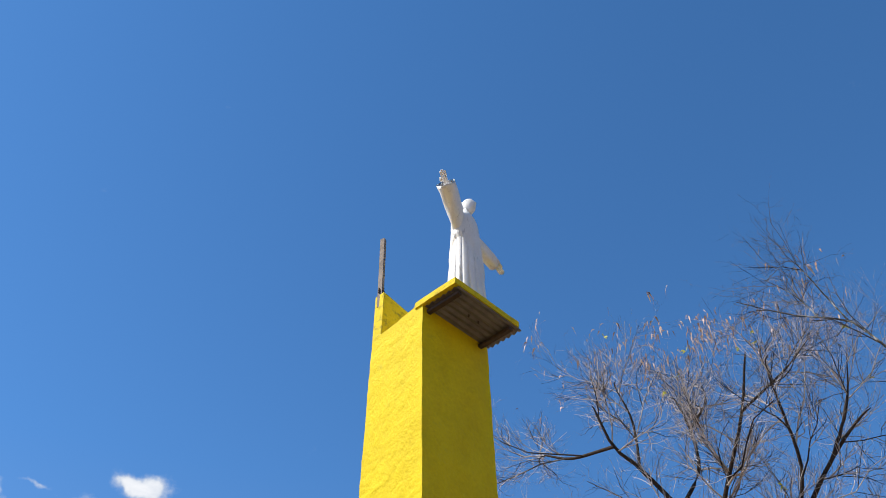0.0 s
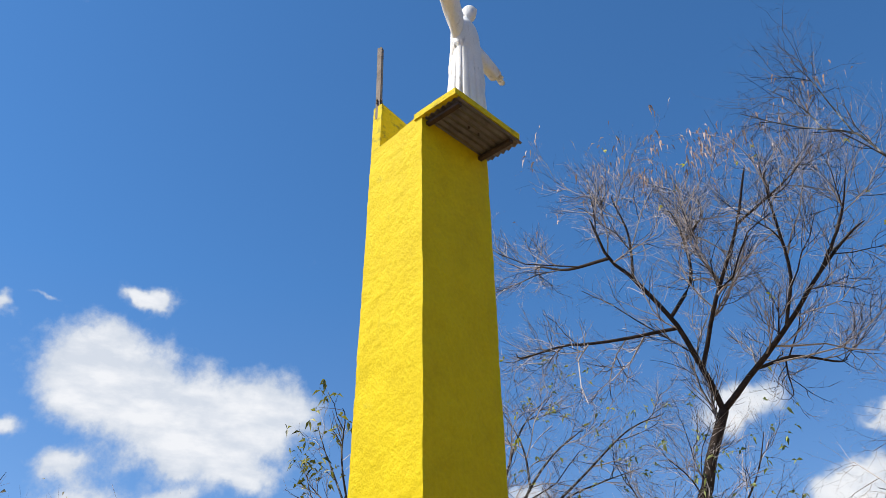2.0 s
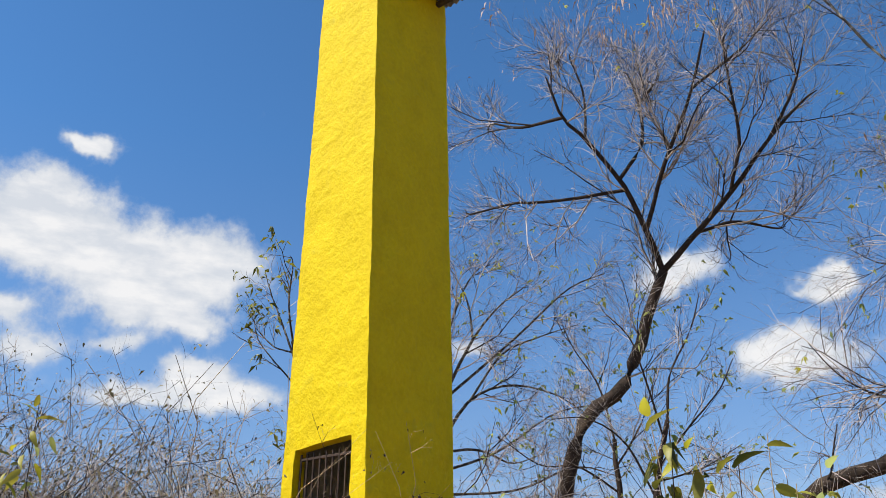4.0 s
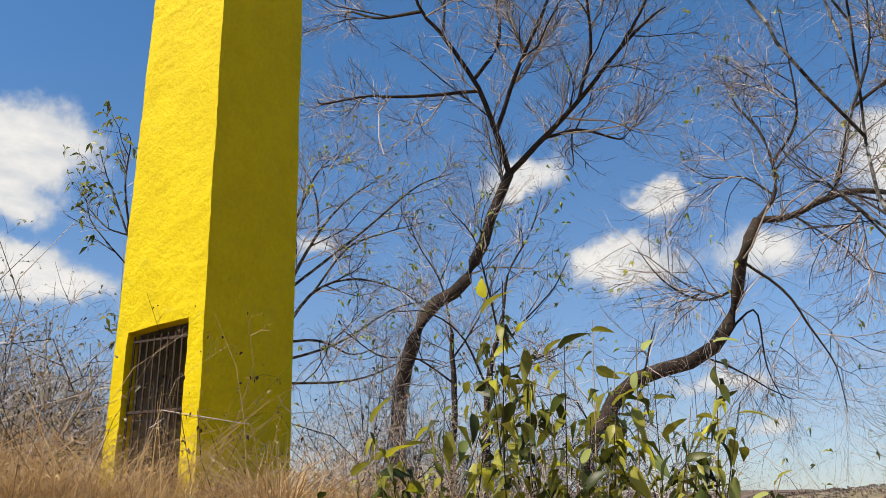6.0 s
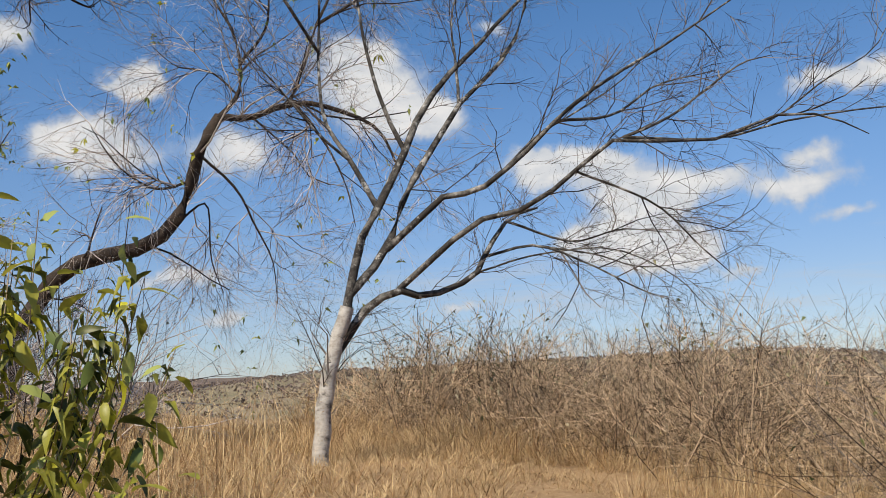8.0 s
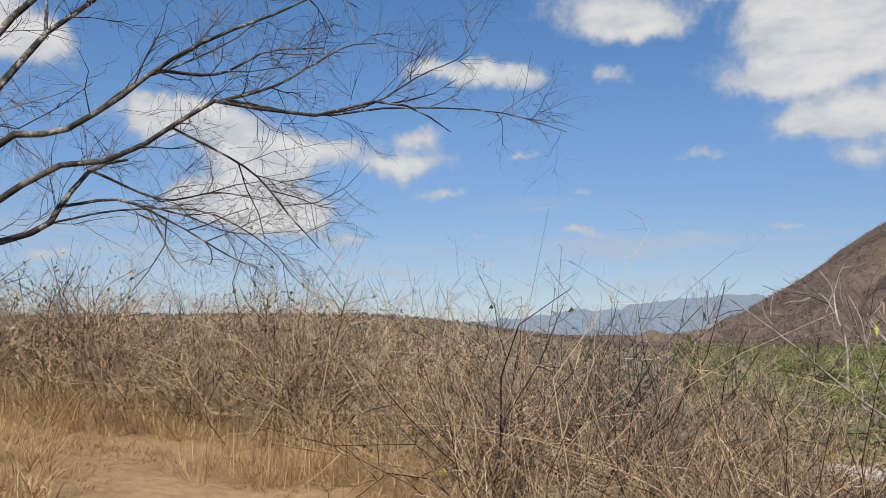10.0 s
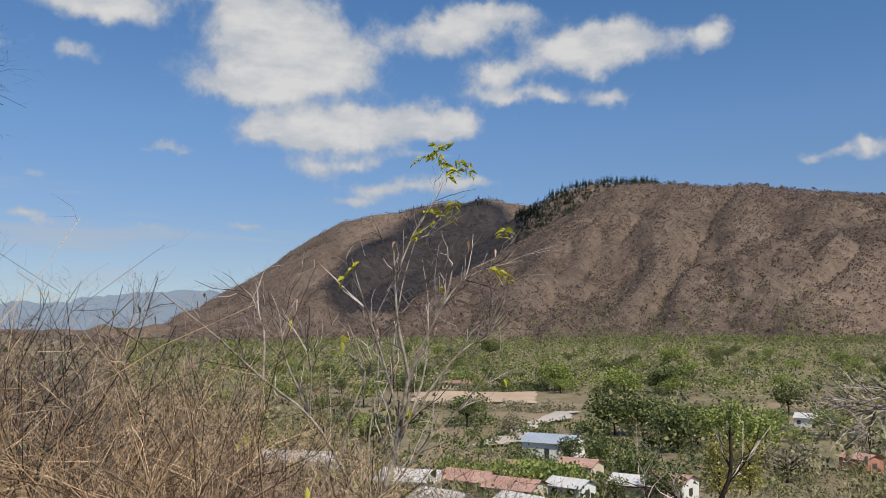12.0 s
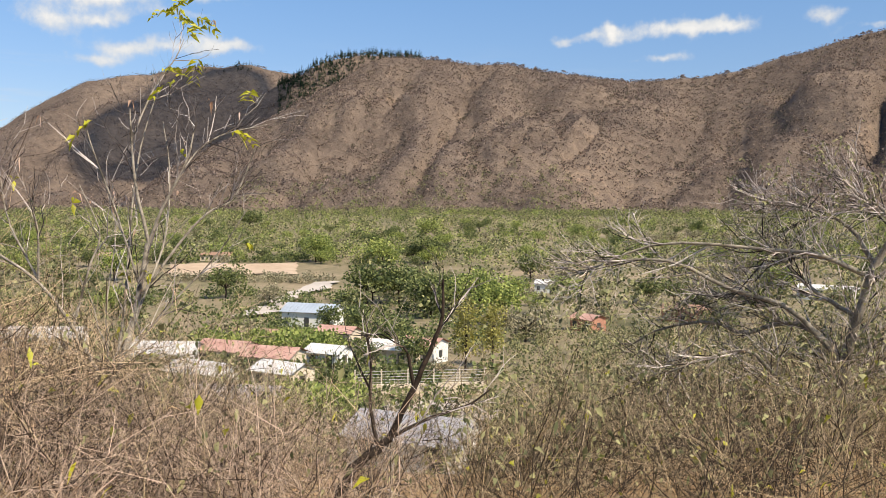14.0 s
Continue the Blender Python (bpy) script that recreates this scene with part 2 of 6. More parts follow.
def varied(name, dark, light, scale, rough=0.85, spec=0.2, bump=0.0, fine=6.0, metal=0.0, stain=None, by_piece=0.0, leaf=0.0):
    """A surface with colour varied at two scales, relief, and, if wanted, stains and a change from piece to piece."""
    m, n, b = material(name, rough, spec)
    pos = n.n("ShaderNodeNewGeometry").outputs["Position"]
    big = n.noise(pos, scale, 4, 0.6).outputs["Fac"]
    small = n.noise(pos, scale * fine, 5, 0.65).outputs["Fac"]
    fac = n.math("ADD", n.math("MULTIPLY", big, 0.55), n.math("MULTIPLY", small, 0.45))
    if by_piece:
        isl = n.n("ShaderNodeNewGeometry").outputs["Random Per Island"]
        rnd = n.n("ShaderNodeObjectInfo").outputs["Random"]
        both = n.math("FRACT", n.math("ADD", isl, rnd))
        fac = n.math("ADD", fac, n.math("MULTIPLY", n.math("SUBTRACT", both, 0.5), by_piece))
    col = n.ramp(fac, [(0.3, dark), (0.7, light)])
    if stain:
        sc, colour, lo, hi = stain
        s = n.noise(pos, sc, 5, 0.7).outputs["Fac"]
        col = n.mix(n.n("ShaderNodeMapRange", (s, lo, hi, 0.0, 0.85)).outputs[0], col, colour)
    n.t.links.new(col, b.inputs["Base Color"])
    b.inputs["Metallic"].default_value = metal
    if bump:
        bp = n.n("ShaderNodeBump", {"Strength": 0.7, "Distance": bump, "Height": fac})
        n.t.links.new(bp.outputs[0], b.inputs["Normal"])
    if leaf:
        out = [x for x in n.t.nodes if x.type == "OUTPUT_MATERIAL"][0]
        tr = n.n("ShaderNodeBsdfTranslucent", (col,))
        mx = n.n("ShaderNodeMixShader", (leaf, b.outputs[0], tr.outputs[0]))
        n.t.links.new(mx.outputs[0], out.inputs[0])
    return m


M = {
    "paint": varied("yellow_limewash", (0.66, 0.48, 0.002), (0.82, 0.635, 0.004), 2.6, 0.75, 0.2, 0.035, 8, stain=(2.6, (0.44, 0.34, 0.03), 0.6, 0.82)),
    "plaster_dark": varied("bare_cement", (0.16, 0.15, 0.13), (0.34, 0.32, 0.28), 6, 0.9, 0.2, 0.01),
    "white": varied("white_statue_paint", (0.70, 0.69, 0.66), (0.84, 0.83, 0.80), 5, 0.6, 0.3, 0.004, 8, stain=(7, (0.50, 0.42, 0.32), 0.66, 0.8)),
    "iron": varied("rusty_iron", (0.03, 0.025, 0.022), (0.11, 0.07, 0.05), 20, 0.7, 0.4, 0.002, metal=0.4),
    "sheet": varied("galvanised_sheet", (0.10, 0.09, 0.08), (0.22, 0.20, 0.18), 5, 0.55, 0.4, 0.001, metal=0.5),
    "rustpost": varied("weathered_steel_post", (0.10, 0.07, 0.05), (0.30, 0.25, 0.21), 7, 0.7, 0.3, 0.003, metal=0.2),
    "bark_dark": varied("dark_bark", (0.012, 0.009, 0.007), (0.085, 0.062, 0.047), 8, 0.9, 0.15, 0.02),
    "bark_grey": varied("grey_bark", (0.03, 0.025, 0.021), (0.34, 0.31, 0.27), 9, 0.9, 0.15, 0.012, stain=(4, (0.018, 0.015, 0.013), 0.38, 0.52)),
    "bark_pale": varied("pale_ringed_bark", (0.17, 0.145, 0.12), (0.60, 0.55, 0.48), 5, 0.85, 0.2, 0.012, stain=(3.6, (0.06, 0.05, 0.04), 0.53, 0.62)),
    "twig": varied("fine_twigs", (0.04, 0.032, 0.03), (0.60, 0.52, 0.47), 1.3, 0.9, 0.15, by_piece=0.9),
    "twig_slope": varied("olive_brown_twigs", (0.045, 0.033, 0.021), (0.48, 0.37, 0.235), 0.8, 0.9, 0.15, by_piece=0.9),
    "twig_red": varied("reddish_dry_twigs", (0.035, 0.024, 0.018), (0.55, 0.41, 0.31), 0.9, 0.9, 0.15, by_piece=0.9),
    "twig_dark": varied("dark_fine_twigs", (0.018, 0.014, 0.012), (0.22, 0.185, 0.16), 1.3, 0.9, 0.15, by_piece=0.8),
    "twig_brown": varied("dry_brown_twigs", (0.06, 0.036, 0.022), (0.72, 0.52, 0.33), 0.8, 0.9, 0.15, by_piece=0.9),
    "stem_pale": varied("pale_shrub_stems", (0.10, 0.08, 0.06), (0.54, 0.47, 0.38), 8, 0.85, 0.2, 0.004, stain=(3.5, (0.05, 0.04, 0.03), 0.52, 0.6)),
    "bark_ash": varied("ash_grey_bark", (0.05, 0.04, 0.03), (0.46, 0.40, 0.31), 7, 0.9, 0.15, 0.012),
    "grass": varied("dry_grass", (0.34, 0.21, 0.10), (0.72, 0.53, 0.29), 0.7, 0.8, 0.2, by_piece=0.5, leaf=0.25),
    "grass_mat": varied("matted_dry_grass", (0.27, 0.155, 0.075), (0.62, 0.42, 0.22), 1.1, 0.85, 0.15, by_piece=0.6, leaf=0.15),
    "grass_red": varied("reddish_dry_grass", (0.34, 0.205, 0.10), (0.68, 0.49, 0.265), 0.9, 0.8, 0.2, by_piece=0.5, leaf=0.2),
    "leaf": varied("broad_green_leaf", (0.04, 0.052, 0.010), (0.37, 0.35, 0.05), 3, 0.45, 0.45, by_piece=0.7, leaf=0.35),
    "leaf_yellow": varied("yellowing_leaf", (0.30, 0.30, 0.02), (0.62, 0.58, 0.05), 4, 0.5, 0.4, by_piece=0.5, leaf=0.4),
    "pod": varied("dry_seed_pod", (0.34, 0.20, 0.13), (0.66, 0.47, 0.36), 3, 0.7, 0.3, by_piece=0.7, leaf=0.2),
    "foliage": varied("mango_foliage", (0.06, 0.085, 0.03), (0.245, 0.27, 0.095), 0.16, 0.6, 0.3, by_piece=0.8, leaf=0.35),
    "foliage_light": varied("fresh_foliage", (0.13, 0.175, 0.045), (0.42, 0.46, 0.13), 0.16, 0.6, 0.3, by_piece=0.8, leaf=0.35),
    "foliage_dry": varied("olive_dry_foliage", (0.16, 0.145, 0.085), (0.42, 0.37, 0.24), 0.2, 0.8, 0.2, by_piece=0.8, leaf=0.2),
    "bamboo": varied("yellow_green_bamboo", (0.22, 0.20, 0.05), (0.48, 0.43, 0.13), 0.35, 0.6, 0.3, by_piece=0.8, leaf=0.35),
    "scrub": varied("leafless_hill_scrub", (0.12, 0.090, 0.074), (0.36, 0.27, 0.22), 0.02, 0.9, 0.1, by_piece=0.55, leaf=0.42),
    "scrub_dark": varied("gully_scrub", (0.085, 0.075, 0.055), (0.25, 0.21, 0.155), 0.03, 0.9, 0.1, by_piece=0.55, leaf=0.38),
    "scrub_leaf": varied("olive_green_scrub_leaf", (0.11, 0.12, 0.055), (0.38, 0.36, 0.17), 0.07, 0.7, 0.2, by_piece=0.8, leaf=0.3),
    "pine": varied("dark_pine", (0.015, 0.03, 0.015), (0.05, 0.07, 0.035), 0.1, 0.8, 0.2, by_piece=0.6),
}


def ground_material():
    m, n, b = material("hill_ground", 0.95, 0.1)
    pos = n.n("ShaderNodeNewGeometry").outputs["Position"]
    flat = n.n("ShaderNodeVectorMath", (pos, (1, 1, 0)), operation="MULTIPLY").outputs[0]
    far = n.n("ShaderNodeVectorMath", (flat,), operation="LENGTH").outputs["Value"]
    a = n.noise(pos, 0.5, 5, 0.6).outputs["Fac"]
    c = n.noise(pos, 9.0, 5, 0.7).outputs["Fac"]
    near = n.ramp(n.math("ADD", n.math("MULTIPLY", a, 0.5), n.math("MULTIPLY", c, 0.5)),
                  [(0.3, (0.19, 0.118, 0.062)), (0.5, (0.35, 0.228, 0.123)), (0.72, (0.50, 0.35, 0.20))])
    v1 = n.noise(pos, 0.03, 5, 0.6).outputs["Fac"]
    v2 = n.noise(pos, 0.4, 4, 0.7).outputs["Fac"]
    valley = n.ramp(n.math("ADD", n.math("MULTIPLY", v1, 0.6), n.math("MULTIPLY", v2, 0.4)),
                    [(0.35, (0.12, 0.115, 0.06)), (0.5, (0.22, 0.18, 0.11)), (0.68, (0.36, 0.27, 0.18))])
    m1 = n.noise(pos, 0.006, 6, 0.65).outputs["Fac"]
    m2 = n.noise(pos, 0.07, 6, 0.75).outputs["Fac"]
    hill = n.ramp(n.math("ADD", n.math("MULTIPLY", m1, 0.5), n.math("MULTIPLY", m2, 0.5)),
                  [(0.36, (0.085, 0.064, 0.052)), (0.46, (0.14, 0.104, 0.082)), (0.56, (0.20, 0.148, 0.112)), (0.66, (0.31, 0.215, 0.15))])
    w1 = n.n("ShaderNodeMapRange", (n.math("ADD", far, n.math("MULTIPLY", a, 20.0)), 25.0, 60.0, 0.0, 1.0)).outputs[0]
    w2 = n.n("ShaderNodeMapRange", (n.math("ADD", far, n.math("MULTIPLY", v1, 200.0)), 830.0, 960.0, 0.0, 1.0)).outputs[0]
    n.t.links.new(n.mix(w2, n.mix(w1, near, valley), hill), b.inputs["Base Color"])
    bp = n.n("ShaderNodeBump", {"Strength": 0.5, "Distance": 0.02, "Height": c})
    bp2 = n.n("ShaderNodeBump", {"Strength": n.math("MULTIPLY", w2, 0.8), "Distance": 6.0, "Height": m2, "Normal": bp.outputs[0]})
    n.t.links.new(bp2.outputs[0], b.inputs["Normal"])
    return m


M["ground"] = ground_material()


def weathered(base, name, colour, stretch, lo, hi, amount):
    """A copy of a surface with streaks of dirt of its own shape."""
    m = base.copy()
    m.name = name
    n = m.node_tree
    b = [x for x in n.nodes if x.type == "BSDF_PRINCIPLED"][0]
    old = b.inputs["Base Color"].links[0].from_socket
    pos = n.nodes.new("ShaderNodeNewGeometry").outputs["Position"]
    mul = n.nodes.new("ShaderNodeVectorMath")
    mul.operation = "MULTIPLY"
    mul.inputs[1].default_value = stretch
    tex = n.nodes.new("ShaderNodeTexNoise")
    tex.inputs["Scale"].default_value, tex.inputs["Detail"].default_value, tex.inputs["Roughness"].default_value = 1.0, 6.0, 0.7
    rng_ = n.nodes.new("ShaderNodeMapRange")
    for k, v in ((1, lo), (2, hi), (3, 0.0), (4, amount)):
        rng_.inputs[k].default_value = v
    mix = n.nodes.new("ShaderNodeMix")
    mix.data_type = "RGBA"
    mix.inputs[7].default_value = (*colour, 1)
    n.links.new(pos, mul.inputs[0])
    n.links.new(mul.outputs[0], tex.inputs["Vector"])
    n.links.new(tex.outputs["Fac"], rng_.inputs[0])
    n.links.new(rng_.outputs[0], mix.inputs[0])
    n.links.new(old, mix.inputs[6])
    n.links.new(mix.outputs[2], b.inputs["Base Color"])
    return m


M["paint"] = weathered(M["paint"], "yellow_limewash_streaked", (0.46, 0.36, 0.05), (3.0, 3.0, 0.7), 0.6, 0.85, 0.4)
M["paint_dirty"] = weathered(M["paint"], "yellow_limewash_grimy", (0.10, 0.085, 0.03), (9, 9, 11), 0.52, 0.7, 0.7)
M["bark_pale"] = weathered(M["bark_pale"], "pale_banded_bark", (0.60, 0.56, 0.50), (2.5, 2.5, 9.0), 0.47, 0.60, 0.6)
M["bark_grey"] = weathered(M["bark_grey"], "grey_lichened_bark", (0.58, 0.55, 0.50), (5, 5, 5), 0.56, 0.62, 0.55)
M["white"] = weathered(M["white"], "white_statue_paint_streaked", (0.27, 0.25, 0.22), (15, 15, 2.2), 0.58, 0.68, 0.7)

# ---- the ground: a hilltop above a wide valley with mountains behind ----
RADII = (4, 9, 20, 45, 100, 250, 450, 800)
HEIGHTS = {
    -60: (0.3, 0.8, 2.0, 3.0, 0, -10, -15, -15),
    -10: (0.5, 1.5, 3.0, 3.6, 2, -8, -12, -10),
    20: (0.6, 1.45, 1.9, 1, -6, -15, -15, -10),
    45: (0.4, 0.9, 1.1, 0, -8, -16, -14, -8),
    65: (0.3, 0.65, 0.6, -1, -6, -8, 1, 13),
    90: (0.1, 0.3, 0.3, 0.3, -1, -4, 4, 18),
    131: (-0.2, -1.0, -4.4, -12, -18.5, -22.5, -22, -11),
    115: (-0.1, -0.2, -2, -7, -16, -22, -22, -14),
    150: (-0.3, -1.4, -5, -13, -19.5, -23, -20, -6),
    175: (-0.2, -0.9, -3, -8, -17, -22, -18, -4),
    230: (0, 0, -0.5, -2, -8, -15, -15, -10),
}
FRONT_CREST = ((126, -2), (130.2, 2.0), (133.7, 3.9), (136.6, 5.5), (139.5, 7.2), (141.7, 8.7), (143.9, 9.8), (146.9, 9.8), (149.6, 9.4), (151.8, 9.5), (154.5, 9.0),
               (157.8, 8.6), (160.7, 8.3), (164.2, 8.2), (166.3, 8.7), (168.6, 9.2), (171.5, 9.9), (174.2, 10.6), (183, 12.0), (200, 12.0), (230, 8.0), (260, 2.0), (280, -2))
PINE_CREST = ((128, -3), (131, 1.5), (134, 5.4), (136, 7.0), (137.3, 7.9), (138.4, 8.4), (139.5, 9.1), (140.6, 9.6), (142.8, 9.8), (145.4, 9.9), (148, 9.6), (152, 8.5), (165, 5), (185, 0), (210, -3))
BACK_CREST = ((112, -1), (116, 1.4), (120.6, 4.2), (123, 6.0), (125.3, 7.3), (126.9, 7.7), (128.9, 7.9), (130.2, 8.4), (131.8, 8.7), (133.7, 8.6), (134.9, 9.0), (136.6, 8.5), (138.4, 8.4), (146, 8.3), (170, 6), (200, 0), (215, -3))


def crest_at(crest, az):
    return np.interp(az, [a for a, _ in crest], [e for _, e in crest])


def ground_z(x, y):
    """The height of the ground at a place (arrays or numbers)."""
    x, y = np.asarray(x, float), np.asarray(y, float)
    r = np.hypot(x, y)
    az = np.degrees(np.arctan2(x, y))
    az = np.where(az < -60, az + 360, az)
    keys = sorted(HEIGHTS)
    azk = np.array(keys + [300.0])
    table = np.array([HEIGHTS[k] for k in keys] + [HEIGHTS[-60]])
    table = np.concatenate([np.zeros((len(azk), 1)), table, table[:, -1:]], 1)
    lr = np.log1p(np.array((0,) + RADII + (6000,), float))
    i = np.clip(np.searchsorted(azk, az, side="right") - 1, 0, len(azk) - 2)
    fa = np.clip((az - azk[i]) / (azk[i + 1] - azk[i]), 0, 1)
    fa = fa * fa * (3 - 2 * fa)
    q = np.log1p(r)
    j = np.clip(np.searchsorted(lr, q, side="right") - 1, 0, len(lr) - 2)
    fr = np.clip((q - lr[j]) / (lr[j + 1] - lr[j]), 0, 1)
    fr = fr * fr * (3 - 2 * fr) * 0.5 + fr * 0.5
    lo = table[i, j] * (1 - fr) + table[i, j + 1] * fr
    hi = table[i + 1, j] * (1 - fr) + table[i + 1, j + 1] * fr
    z = lo * (1 - fa) + hi * fa
    z = z + 0.06 * waves(x * 0.7, y * 0.7, 3, 3) * np.clip(r / 3, 0, 1) + 0.5 * waves(x * 0.04, y * 0.04, 3, 9) * np.clip((r - 15) / 60, 0, 1)
    for crest, foot, top, fall, depth, seed in ((FRONT_CREST, 840, 1500, 1500, 92, 21), (PINE_CREST, 1330, 1760, 1500, 26, 27), (BACK_CREST, 1450, 2350, 1400, 90, 33)):
        warp = az + 2.6 * waves(r / 420, az / 9, 3, seed) - (r - foot) / 130
        foot_r = foot + 40 * wave(az / 6, 0 * az, seed + 5)
        t = (r - foot_r) / (top - foot_r)
        zc = 1.6 + top * np.tan(np.radians(crest_at(crest, az)))
        s = np.where(t < 1, np.clip(t, 0, 1) ** 1.08, np.clip(1 - (t - 1) * (top - foot) / fall, -1, 1))
        # broad spurs of uneven depth, side ravines, and hollows that follow no direction
        deep = 0.65 + 0.5 * wave(az / 5 + seed, r / 380, seed + 4)
        gully = deep * (1 - np.abs(wave(warp / 4.6, r / 1500 + seed, seed)) * 2.0)
        gully = np.where(gully > 0, gully, gully * 0.5) + 0.30 * (1 - 2 * np.abs(wave(warp / 1.7 + 0.6 * wave(r / 90, az, seed), r / 260, seed + 2)))
        gully = gully + 0.32 * (1 - 2.4 * np.abs(waves(x / 210 + seed, y / 210, 3, seed + 6)))
        tt = np.clip(t, 0, 1)
        body = -20 + (zc + 20) * s - gully * depth * tt * (1 - tt) * 2.2
        body = body + 5 * waves(x / 85, y / 85, 4, seed + 8) * np.clip(t * 4, 0, 1)
        z = np.where(t > 0, np.maximum(z, body), z)
    return z


def build_ground():
    r = np.concatenate([np.geomspace(0.35, 60, 70), np.geomspace(63, 780, 50), np.linspace(795, 1560, 66), np.linspace(1580, 2450, 46), np.geomspace(2500, 4900, 14)])
    n = 580
    a = np.linspace(0, 2 * np.pi, n, endpoint=False)
    rr, aa = np.meshgrid(r, a, indexing="ij")
    x, y = rr * np.sin(aa), rr * np.cos(aa)
    v = np.stack([x, y, ground_z(x, y)], -1).reshape(-1, 3)
    v = np.concatenate([v, [[0, 0, 0]]])
    i, j = np.meshgrid(np.arange(len(r) - 1), np.arange(n), indexing="ij")
    q = np.stack([i * n + j, i * n + (j + 1) % n, (i + 1) * n + (j + 1) % n, (i + 1) * n + j], -1).reshape(-1, 4)[:, ::-1]
    k = np.arange(n)
    fan = np.stack([np.full(n, len(v) - 1), (k + 1) % n, k], -1)
    return mesh_from("ground", v, [q, fan], smooth=True)


ground = solid("ground", build_ground(), M["ground"])
tagged(ground, "dry hilltop falling to a wide valley and brown mountains", "ground", kind="structure")


def far_range(name, profile, dist, label, col):
    """A ridge at the end of the view, with distance haze put into its glowing colour."""
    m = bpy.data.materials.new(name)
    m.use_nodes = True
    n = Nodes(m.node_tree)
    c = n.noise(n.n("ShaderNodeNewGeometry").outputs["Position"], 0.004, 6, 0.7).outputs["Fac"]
    # emission stands in for the lit air between: the haze is painted blue
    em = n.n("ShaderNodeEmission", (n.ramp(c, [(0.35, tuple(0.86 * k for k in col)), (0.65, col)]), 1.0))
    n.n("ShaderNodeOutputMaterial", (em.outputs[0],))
    az = np.linspace(profile[0][0], profile[-1][0], 240)
    el = crest_at(profile, az) + 0.12 * waves(az * 1.3, az * 0, 4, 5)
    x, y = np.sin(np.radians(az)), np.cos(np.radians(az))
    rows = []
    for k, (d, h) in enumerate(((dist - 500, 0.0), (dist - 300, 0.45), (dist, 1.0), (dist + 120, 0.6))):
        z = -30 + (31.6 + dist * np.tan(np.radians(el))) * h
        rows.append(np.stack([x * d, y * d, z], -1))
    v, nn = np.concatenate(rows), len(az)
    i, j = np.meshgrid(np.arange(3), np.arange(nn - 1), indexing="ij")
    q = np.stack([i * nn + j, i * nn + j + 1, (i + 1) * nn + j + 1, (i + 1) * nn + j], -1).reshape(-1, 4)
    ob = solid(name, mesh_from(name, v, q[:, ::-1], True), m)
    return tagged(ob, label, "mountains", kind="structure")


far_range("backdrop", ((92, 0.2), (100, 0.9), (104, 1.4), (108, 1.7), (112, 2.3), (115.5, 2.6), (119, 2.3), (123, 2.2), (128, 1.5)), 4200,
          "mountains beyond the end of the valley, blue haze painted on as a glow", (0.33, 0.42, 0.55))

def cloud_material():
    """White vapour that lets about a quarter of the sun through."""
    m, n, b = material("white_cloud", 1.0, 0.0)
    b.inputs["Base Color"].default_value = (0.84, 0.85, 0.86, 1)
    tr = n.n("ShaderNodeBsdfTransparent")
    mx = n.n("ShaderNodeMixShader", (0.52, b.outputs[0], tr.outputs[0]))
    out = [x for x in n.t.nodes if x.type == "OUTPUT_MATERIAL"][0]
    n.t.links.new(mx.outputs[0], out.inputs[0])
    return m


M["cloud"] = cloud_material()


def cumulus(at, half, label):
    """A flat-based heap cloud."""
    bm = bmesh.new()
    bmesh.ops.create_icosphere(bm, subdivisions=5, radius=1.0)
    for v in bm.verts:
        puff = 1 + 0.30 * noise.noise(v.co * 1.7) + 0.22 * abs(noise.noise(v.co * 4.2)) + 0.12 * abs(noise.noise(v.co * 9))
        z = v.co.z * (1.0 if v.co.z > 0 else 0.25)
        side_, deep_ = heading(at[0] + 90) * (v.co.x * half[0] * puff), heading(at[0]) * (v.co.y * half[1] * puff)
        v.co = polar(at[1], at[2], at[3]) + side_ + deep_ + Vector((0, 0, z * half[2] * puff))
    me = bpy.data.meshes.new("backdrop_cloud")
    bm.to_mesh(me)
    bm.free()
    me.polygons.foreach_set("use_smooth", [True] * len(me.polygons))
    return tagged(solid("backdrop_cloud", me, M["cloud"]), label, "cloud", kind="structure")


cumulus((133.0, 237.0, 1533, 3500), (185, 400, 130), "white heap cloud whose shadow lies on the farther mountain")

# ---- the yellow tower ----
E_L, E_R = heading(-25.6), heading(65.0)     # along the door face (away), along the shaded face
TOP_Z, BASE_Z = 8.74, 0.7
F_TOP = polar(18.83, 8.0)
CORNERS_TOP = [F_TOP, F_TOP + E_R * 1.21, F_TOP + E_R * 1.21 + E_L * 0.91, F_TOP + E_L * 0.91]
F_LOW = polar(19.62, 7.97)
CORNERS_LOW = [F_LOW, F_LOW + E_R * 1.25 + E_L * 0.0, F_LOW + E_R * 1.25 + E_L * 1.2, F_LOW + E_L * 1.2]


def tower_point(a, b, u, z):
    k = (z - BASE_Z) / (TOP_Z - BASE_Z)
    lo, hi = CORNERS_LOW[a].lerp(CORNERS_LOW[b], u), CORNERS_TOP[a].lerp(CORNERS_TOP[b], u)
    p = lo.lerp(hi, k)
    return Vector((p.x, p.y, z))


def lumpy(p, amp=0.010):
    q = p * 2.3
    return p + noise.noise_vector(q) * amp * 0.7 + noise.noise_vector(p * 9) * amp * 0.65


def sunk(p):
    """The tower's head falls a hand's breadth towards the back."""
    k = min(max((p.z - TOP_Z + 0.8) / 0.8, 0), 1)
    back = min(max((p - F_TOP).to_2d().dot(E_L.to_2d()) / 0.9, 0), 1)
    return p - Vector((0, 0, 0.15 * k * back))


DOOR = (0.14, 0.83, 1.15, 3.08)


